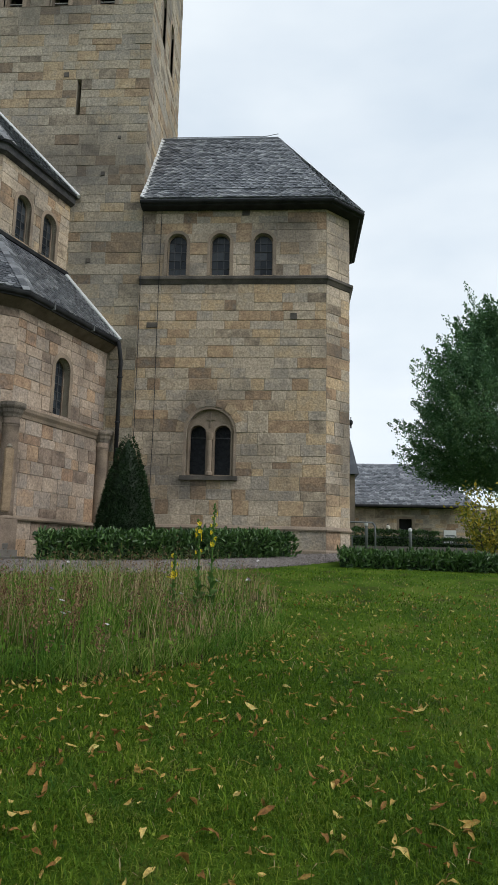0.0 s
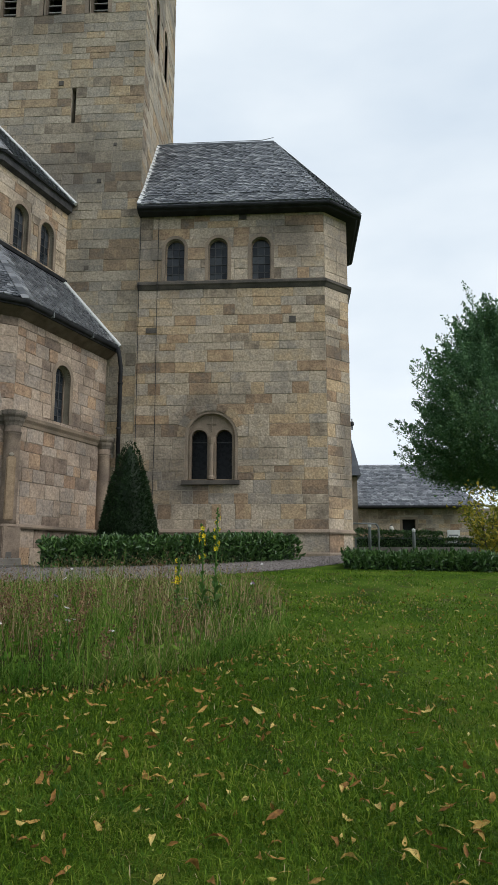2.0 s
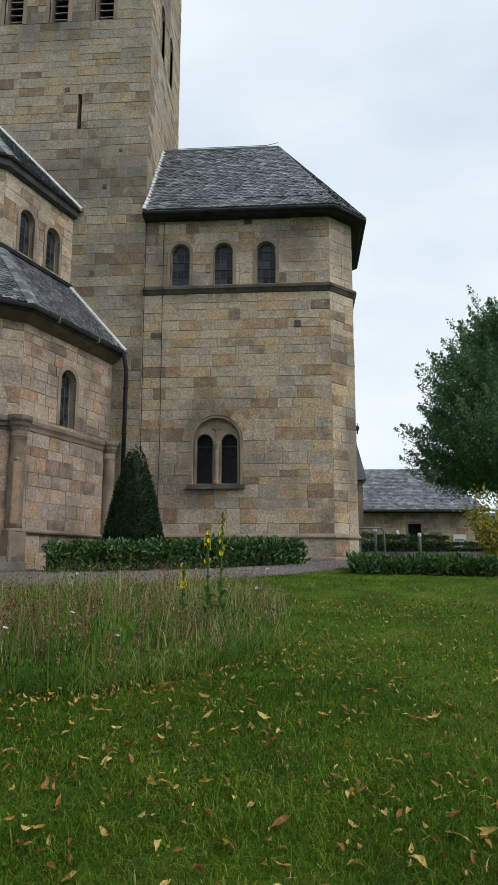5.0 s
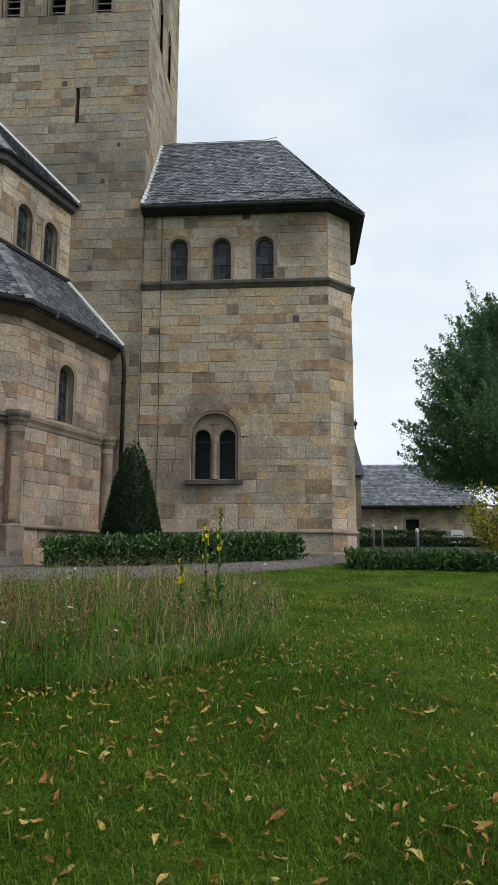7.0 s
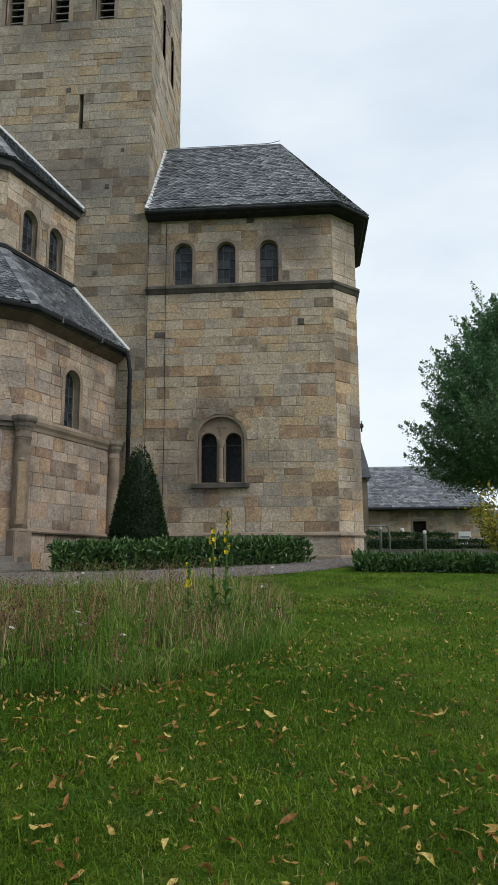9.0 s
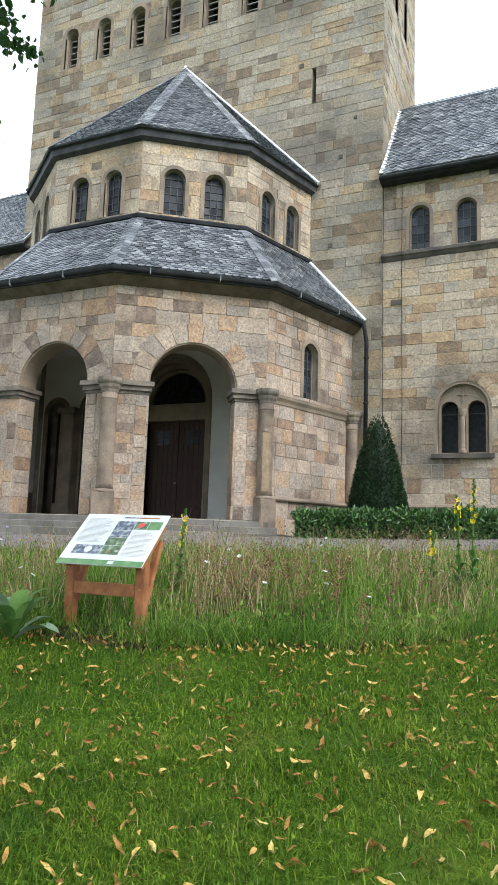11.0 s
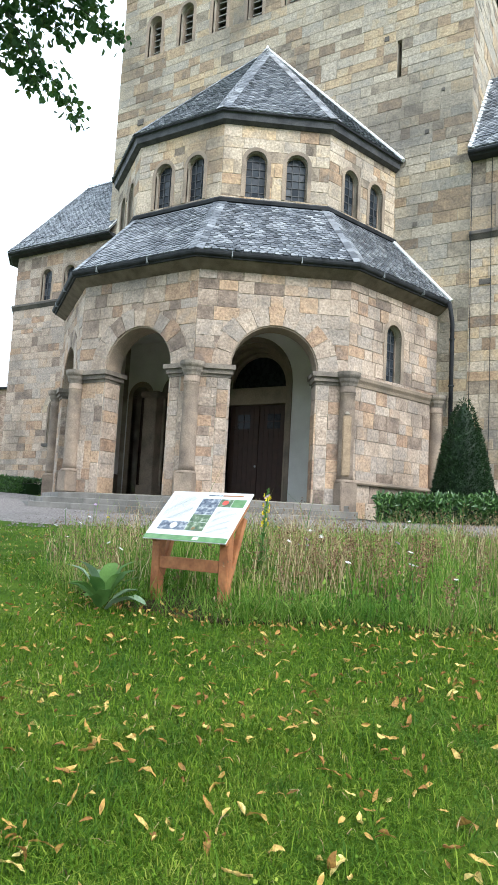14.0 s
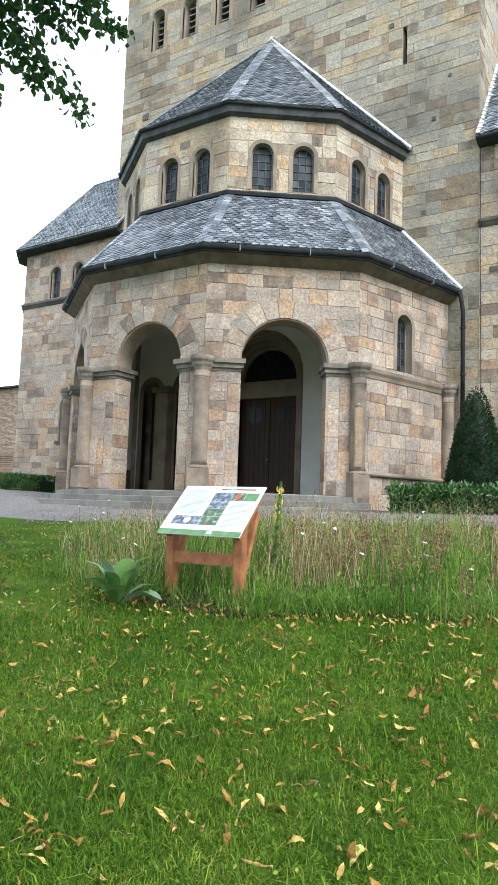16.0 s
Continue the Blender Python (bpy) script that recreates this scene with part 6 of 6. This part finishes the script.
def crown_tree(x, y, height, trunk_h, rx, rz, label, mat, clusters, per, size):
    z = ground_z(x, y)
    t = thing("hornbeam_tree", (x, y, z), label, "tree")
    part("trunk", limb([(x, y, z - 0.2), (x + 0.05, y, z + trunk_h), (x, y, z + height * 0.55), (x + 0.1, y, z + height * 0.85)], 0.28, 0.04, 12), BARK, t, smooth=True)
    for i in range(26):
        a, e = i * 2.4, random.uniform(0.1, 1.1)
        s = (x, y, z + random.uniform(trunk_h, height * 0.6))
        d = Vector((math.cos(a) * math.cos(e), math.sin(a) * math.cos(e), math.sin(e)))
        L = rx * random.uniform(0.65, 0.95)
        q = [Vector(s) + d * L * k + Vector((0, 0, 0.35 * L * k * k)) for k in (0, 0.4, 0.75, 1.0)]
        part("limb", limb(q, 0.07, 0.012, 6), BARK, t)
    # sprays start on a broad-based, pointed body and sweep outwards and up
    hz = rng.uniform(0, 1, clusters) ** 1.25
    az = rng.uniform(0, 2 * np.pi, clusters)
    reach = np.interp(hz, [0, 0.1, 0.25, 0.42, 0.65, 0.85, 1.0], [0.5, 0.82, 1.0, 0.9, 0.6, 0.32, 0.1]) * (1 + 0.16 * np.sin(3 * az + 5 * hz))
    rr = rng.uniform(0.02, 1.0, clusters) ** 0.4
    cen = np.stack([x + np.cos(az) * rx * rr * reach, y + np.sin(az) * rx * rr * reach, z + trunk_h + 0.9 + hz * rz], 1)
    d = np.stack([np.cos(az) * 0.75, np.sin(az) * 0.75, 0.35 + 0.9 * hz], 1)
    d /= np.linalg.norm(d, axis=1)[:, None]
    L = rng.uniform(0.8, 1.8, clusters) * np.where(rng.random(clusters) < 0.12, 1.6, 1)
    k = rng.uniform(0, 1, (clusters, per))
    wide = (1 - k) * 0.22 + 0.03
    p = cen[:, None, :] + d[:, None, :] * (k * L[:, None])[:, :, None] + rng.normal(0, 1, (clusters, per, 3)) * wide[:, :, None]
    ax = np.repeat(d, per, 0) + np.array([0, 0, -0.2])
    lv = leaves("crown", p.reshape(-1, 3), size, mat, t, ax, 0.8, 0.55)
    lv["kind"] = "stuff"


random.seed(3)
crown_tree(9.3, 29.5, 11.3, 2.0, 4.05, 7.1, "dense green hornbeam tree with upswept sprays of leaves", TREELEAF, 1050, 160, 0.105)


def bush(x, y, h, r, label):
    z = ground_z(x, y)
    t = thing("autumn_shrub", (x, y, z), label, "shrub")
    pts = []
    for i in range(16):
        a, e = i * 2.4, random.uniform(0.5, 1.35)
        L = h * random.uniform(0.65, 1.05)
        d = Vector((math.cos(a) * math.cos(e) * r / h * 1.6, math.sin(a) * math.cos(e) * r / h * 1.6, math.sin(e)))
        q = [Vector((x, y, z)) + d * L * k + Vector((random.uniform(-0.05, 0.05), 0, 0)) for k in (0, 0.35, 0.7, 1.0)]
        part("twig", limb(q, 0.018, 0.004, 5), BARK, t)
        pts += [q[0].lerp(q[3], random.uniform(0.25, 1.05)) + Vector((random.gauss(0, 0.12), random.gauss(0, 0.12), random.gauss(0, 0.1))) for _ in range(110)]
    lv = leaves("foliage", np.array([tuple(q) for q in pts]), 0.1, YELLOWLEAF, t, np.array([0, 0, 0.2]), 0.9, 0.6)
    lv["kind"] = "stuff"


bush(5.15, 18.4, 2.3, 1.0, "yellow and green autumn shrub behind the hedge")
bush(6.2, 18.6, 2.1, 1.0, "yellowing shrub with thin grey twigs behind the hedge")


def linden():
    """The tree whose hanging twigs reach into the picture."""
    x, y = -8.4, 2.2
    z = ground_z(x, y)
    t = thing("linden_tree", (x, y, z), "linden tree with hanging leafy twigs over the lawn", "tree")
    part("trunk", limb([(x, y, z - 0.2), (x + 0.05, y, z + 2.0), (x + 0.1, y + 0.1, z + 5), (x, y, z + 9)], 0.34, 0.12, 14), BARK, t, smooth=True)
    random.seed(21)
    base = Vector((x + 0.1, y + 0.1, z + 5.2))
    ends = [(-5.29, 4.75, 4.1), (-5.69, 4.45, 4.45), (-4.89, 4.90, 4.95), (-5.44, 4.65, 5.0), (-6.04, 4.15, 4.15), (-6.14, 4.25, 4.7), (-5.14, 4.75, 5.4), (-5.74, 4.45, 5.5), (-6.44, 4.05, 5.2), (-4.74, 4.95, 5.7)]
    pts, axs = [], []
    hub = Vector((-6.74, 3.75, 5.9))
    part("limb", limb([base, (base + hub) / 2 + Vector((0, 0, 0.4)), hub], 0.09, 0.035, 8), BARK, t)
    for e in ends:
        e = Vector(e)
        q = [hub, hub.lerp(e, 0.4) + Vector((0, 0, 0.28)), hub.lerp(e, 0.75) + Vector((0, 0, 0.14)), e]
        part("twig", limb(q, 0.014, 0.003, 5), BARK, t)
        for i in range(300):
            k = random.uniform(0.2, 1.0)
            c = (q[0].lerp(q[1], k / 0.4) if k < 0.4 else q[1].lerp(q[2], (k - 0.4) / 0.35) if k < 0.75 else q[2].lerp(q[3], (k - 0.75) / 0.25))
            off = Vector((random.gauss(0, 1), random.gauss(0, 1), random.gauss(-0.3, 0.8))) * (0.06 + 0.16 * (1 - k))
            pts.append(tuple(c + off))
            axs.append((off.x * 3, off.y * 3, -0.6))
    # unseen crown, added wide and off the trunk to shade the near lawn
    n = 44000
    q = rng.normal(0, 1, (n, 3))
    q /= np.linalg.norm(q, axis=1)[:, None]
    q *= (rng.uniform(0.1, 1, n) ** 0.4)[:, None]
    crown = np.array([-3.4, 0.0, 10.0]) + q * np.array([8.2, 6.2, 3.4])
    lv = leaves("crown", crown, 0.2, LINDENLEAF, t, None, 1.0, 0.85, 0.15)
    lv["kind"] = "stuff"
    # unseen limbs that reach into the added crown
    for e in ((-3.5, -1.5, 8.5), (-6, -4.5, 9), (-2.5, -4, 10), (-7.5, 0.2, 10), (-9.5, -3, 9.5)):
        part("limb", limb([(x + 0.05, y, z + 5.4), ((x + e[0]) / 2, (y + e[1]) / 2, z + 8.2), e], 0.13, 0.03, 8), BARK, t)
    lv = leaves("foliage", np.array(pts), 0.085, LINDENLEAF, t, np.array(axs), 0.5, 0.85, 0.15)
    lv["kind"] = "stuff"


linden()


# ---------------------------------------------------------------- fallen leaves
def leaf_mesh(i):
    random.seed(40 + i)
    L, W = random.uniform(0.08, 0.14), random.uniform(0.024, 0.045)
    curl, roll, twist = random.uniform(-1.3, 1.6), random.uniform(0.35, 1.5), random.uniform(-1.0, 1.0)
    v, f, n = [], [], 7
    for a in range(n + 1):
        t = a / n - 0.5
        w = W * math.sin(math.pi * min(0.98, max(0.03, a / n))) ** 0.75
        for s in (-1, -0.5, 0, 0.5, 1):
            ang = s * roll * 0.9 + twist * t
            r = w / 2 / max(roll, 0.3) * 1.2
            v.append((L * t, r * math.sin(ang), r * (1 - math.cos(ang)) + curl * L * t * t * 0.7 + 0.004 * math.sin(14 * t + 2.3 * s + i)))
    for a in range(n):
        for s in range(4):
            k = a * 5 + s
            f.append((k, k + 1, k + 6, k + 5))
    return mesh_of("fallen_leaf", v, f, FALLEN, True)


def scatter_leaves():
    kinds = [leaf_mesh(i) for i in range(9)]
    random.seed(77)
    labels = ("curled brown fallen leaf lying in the grass", "dry tan fallen leaf lying in the grass", "pale yellow fallen leaf lying in the grass")
    made = 0
    while made < 298:
        r = random.uniform(1.7, 5.5) if random.random() < 0.72 else random.uniform(4, 13)
        a = radians(random.uniform(-22, 56))
        x, y = -r * math.sin(a), r * math.cos(a)
        if in_bed(np.array([x]), np.array([y]))[0] or y > near_y(np.array([x]))[0] - 0.2:
            continue
        i = random.randrange(9)
        ob = new("fallen_leaf", kinds[i])
        s = random.uniform(0.5, 1.05)
        ob.matrix_basis = pose(x, y, ground_z(x, y) + 0.035 + random.uniform(0, 0.02), random.uniform(-40, 40), random.uniform(-22, 22) if random.random() < 0.8 else random.uniform(-65, 65), random.uniform(0, 360)) @ Matrix.Diagonal((s, s, s, 1))
        tagged(ob, labels[i % 3], "leaf", "fallen leaves on the lawn")
        made += 1
    # the many more that lie further off or deep in the grass
    geos = []
    while len(geos) < 520:
        r = random.uniform(1.7, 7.5) if random.random() < 0.75 else random.uniform(5, 14)
        a = radians(random.uniform(-23, 58))
        x, y = -r * math.sin(a), r * math.cos(a)
        if in_bed(np.array([x]), np.array([y]))[0] or y > near_y(np.array([x]))[0] - 0.2:
            continue
        me = random.choice(kinds)
        s = random.uniform(0.4, 0.9)
        m = pose(x, y, ground_z(x, y) + 0.025 + random.uniform(0, 0.015), random.uniform(-50, 50), random.uniform(-35, 35), random.uniform(0, 360)) @ Matrix.Diagonal((s, s, s, 1))
        geos.append(([tuple(m @ v.co) for v in me.vertices], [tuple(p.vertices) for p in me.polygons]))
    tagged(part("scattered_leaves", join(*geos), FALLEN, smooth=True), "many brown and yellow fallen leaves in the lawn", "leaves", kind="stuff")
    # a drift of dead leaves along the meadow's rim and small crumbs
    n = 260
    t = rng.uniform(0, 1, n)
    front = np.array([(-5.0, 4.8), (-3.9, 4.6), (-3.1, 4.65), (-2.4, 5.0), (-1.5, 5.35), (-1.0, 5.7), (-0.45, 6.5), (-0.1, 7.6)])
    x = np.interp(t, np.linspace(0, 1, 8), front[:, 0]) + rng.normal(0, 0.1, n)
    y = np.interp(t, np.linspace(0, 1, 8), front[:, 1]) + rng.normal(0.05, 0.12, n)
    xb, yb = sector(1500, 1.7, 12)
    k = (yb < near_y(xb) - 0.2) & ~in_bed(xb, yb)
    x, y = np.concatenate([x, xb[k]]), np.concatenate([y, yb[k]])
    p = np.stack([x, y, gz(x, y) + rng.uniform(0.03, 0.08, len(x))], 1)
    ob = leaves("leaf_litter", p, 0.045, FALLEN, axis=np.array([0, 0, 0.1]), narrow=0.4, fold=0.6)
    tagged(ob, "brown leaf litter along the rim of the meadow", "leaf litter", kind="stuff")


scatter_leaves()


# ---------------------------------------------------------------- beyond the church
def outbuilding():
    o = thing("outbuilding", (8, 47, 0.4), "long low sandstone outbuilding with a hipped slate roof", "building")
    w = Wall(0, 45.4, -90)
    door = Hole(7.48, 0.42, 0.3, 2.9, True)
    wall = part("wall", join(wall_body(w, 1.5, 14.5, -0.2, 3.6, 0.5, [door]), box(1.5, 14.5, 45.9, 53, -0.2, 3.6)), MORTAR, o)
    lay_blocks(w, wall, ashlar(w, 1.5, 14.5, 0.3, 3.55, [(door, 0.16)], lmin=0.4, lmax=0.9), 0)
    part("door_frame", join(prism(w, [(6.9, 0.3), (7.06, 0.3), (7.06, 3.05), (6.9, 3.05)], -0.2, 0.04), prism(w, [(7.9, 0.3), (8.06, 0.3), (8.06, 3.05), (7.9, 3.05)], -0.2, 0.04), prism(w, [(7.06, 2.9), (7.9, 2.9), (7.9, 3.05), (7.06, 3.05)], -0.2, 0.04)), DRESSED, o, "pale stone door frame")
    # no leaf: a near-black panel painted as the doorway's shade
    part("door_leaf", prism(w, [(7.06, 0.3), (7.9, 0.3), (7.9, 2.9), (7.06, 2.9)], -0.35, -0.25), SHADE_BLACK, o, "near-black panel for the shade in the open doorway")
    e = [(0.9, 44.9, 3.72), (12.0, 44.9, 3.72), (12.0, 53.4, 3.72), (0.9, 53.4, 3.72)]
    r = [(0.9, 49.2, 7.0), (9.6, 49.2, 7.0)]
    roof = part("roof", (e + r, [(0, 1, 5, 4), (1, 2, 5), (2, 3, 4, 5), (3, 0, 4), (3, 2, 1, 0)]), SLATE, o)
    lay_slates(roof, slates((0.9, 44.9, 3.76), (12.0, 44.9, 3.76), (9.6, 49.2, 7.04), (0.9, 49.2, 7.04), 0.3, 0.19, 0.025))
    part("gutter", tube([(0.9, 44.8, 3.68), (12.1, 44.8, 3.68)], 0.09, 8), FASCIA, o)
    # taller gabled end
    g = thing("outbuilding_tower", (2.6, 43.5, 0.4), "taller stone end of the outbuilding with steep slate roof", "building")
    part("wall", box(0.0, 3.9, 42.2, 48.5, -0.2, 5.35), DRESSED, g)
    part("roof", ([(-0.2, 41.8, 5.25), (4.12, 41.8, 5.4), (4.05, 48.8, 5.25), (-0.2, 48.8, 5.25), (0.6, 43.2, 8.3), (3.62, 43.0, 8.0)], [(0, 1, 5, 4), (1, 2, 5), (2, 3, 4, 5), (3, 0, 4), (3, 2, 1, 0)]), SLATE, g)
    part("finial", lathe([(0.05, 8.3), (0.05, 8.5), (0.13, 8.6), (0.13, 8.75), (0.03, 8.85), (0.03, 9.0)], (3.66, 42.2, 0), 8), FASCIA, g, "small dark roof finial")
    lamp = thing("wall_lamp", (6.3, 45.3, 2.3), "small round white wall lamp beside the door", "lamp")
    part("globe", lathe([(0.02, 2.1), (0.13, 2.18), (0.16, 2.3), (0.12, 2.42), (0.03, 2.47)], (6.3, 45.15, 0), 12), PLASTER, lamp, smooth=True)
    part("holder", box(6.26, 6.34, 45.15, 45.4, 2.44, 2.52, 0.01), FASCIA, lamp)
    sg = thing("notice_sign", (10.4, 45.2, 1.9), "white notice sign on the outbuilding wall", "sign")
    part("panel", box(9.9, 10.7, 45.27, 45.33, 1.3, 2.2, 0.01), WHITE, sg)
    part("text_bar", box(10.0, 10.6, 45.262, 45.27, 1.8, 1.9), GREYMETAL, sg)


outbuilding()


def bollard(x, y, h, label, cap):
    z = ground_z(x, y)
    b = thing("bollard", (x, y, z), label, "bollard", "courtyard bollards")
    part("post", lathe([(0.06, -0.1), (0.06, h * 0.9), (0.05, h * 0.93)], (x, y, z), 14), GREYMETAL, b, smooth=True)
    part("cap", lathe([(0.065, h * 0.86), (0.07, h * 0.9), (0.065, h * 0.97), (0.02, h)], (x, y, z), 14), cap, b, "pale reflector cap", smooth=True)


bollard(4.45, 26, 1.0, "grey metal bollard with a pale cap", WHITE)
bollard(2.95, 27.2, 1.25, "dark bollard with a white band", WHITE)


def rail():
    r = thing("metal_railing", (2.9, 26, 0.5), "grey tubular metal railing beside the church corner", "railing")
    part("post", tube([(3.15, 26, 0.3), (3.15, 26, 1.45), (3.05, 26, 1.58)], 0.035, 8), GREYMETAL, r, smooth=True)
    part("handrail", tube([(3.05, 26, 1.58), (1.9, 26, 1.6)], 0.03, 8), GREYMETAL, r, smooth=True)


rail()
kerb = thing("low_kerb_wall", (6, 27.5, 0.5), "pale low kerb wall at the courtyard", "kerb")
for i in range(8):
    part("kerb_stone", box(2.2 + i * 1.0, 3.19 + i * 1.0, 27.4, 27.7, 0.2, 0.74, 0.015), STEPSTONE, kerb)


def far_house():
    h = thing("brick_house", (-40, 32, 0.5), "red-brown brick house with a slatted lower wall", "house")
    part("wall", box(-48, -36.9, 30.05, 38, -0.2, 7.5), MORTAR, h)
    geos = []
    z, r = 3.0, 0
    while z < 7.42:
        x = -43.0 + (0.13 if r % 2 else 0)
        while x < -37.0:
            geos.append(box(x, min(x + 0.25, -36.9), 30.02, 30.06, z, z + 0.07))
            x += 0.262
        z += 0.083
        r += 1
    part("brickwork", join(*geos), BRICK, h, kind="stuff")
    for i in range(19):
        part("slat", box(-43, -36.95, 29.9, 30.04, 0.35 + i * 0.14, 0.45 + i * 0.14), ORANGETILE, h)
    part("roof_edge", box(-48.2, -36.7, 29.8, 38.2, 7.5, 7.62), FASCIA, h)


far_house()

# ---------------------------------------------------------------- single blocks of the walls
lay_later()
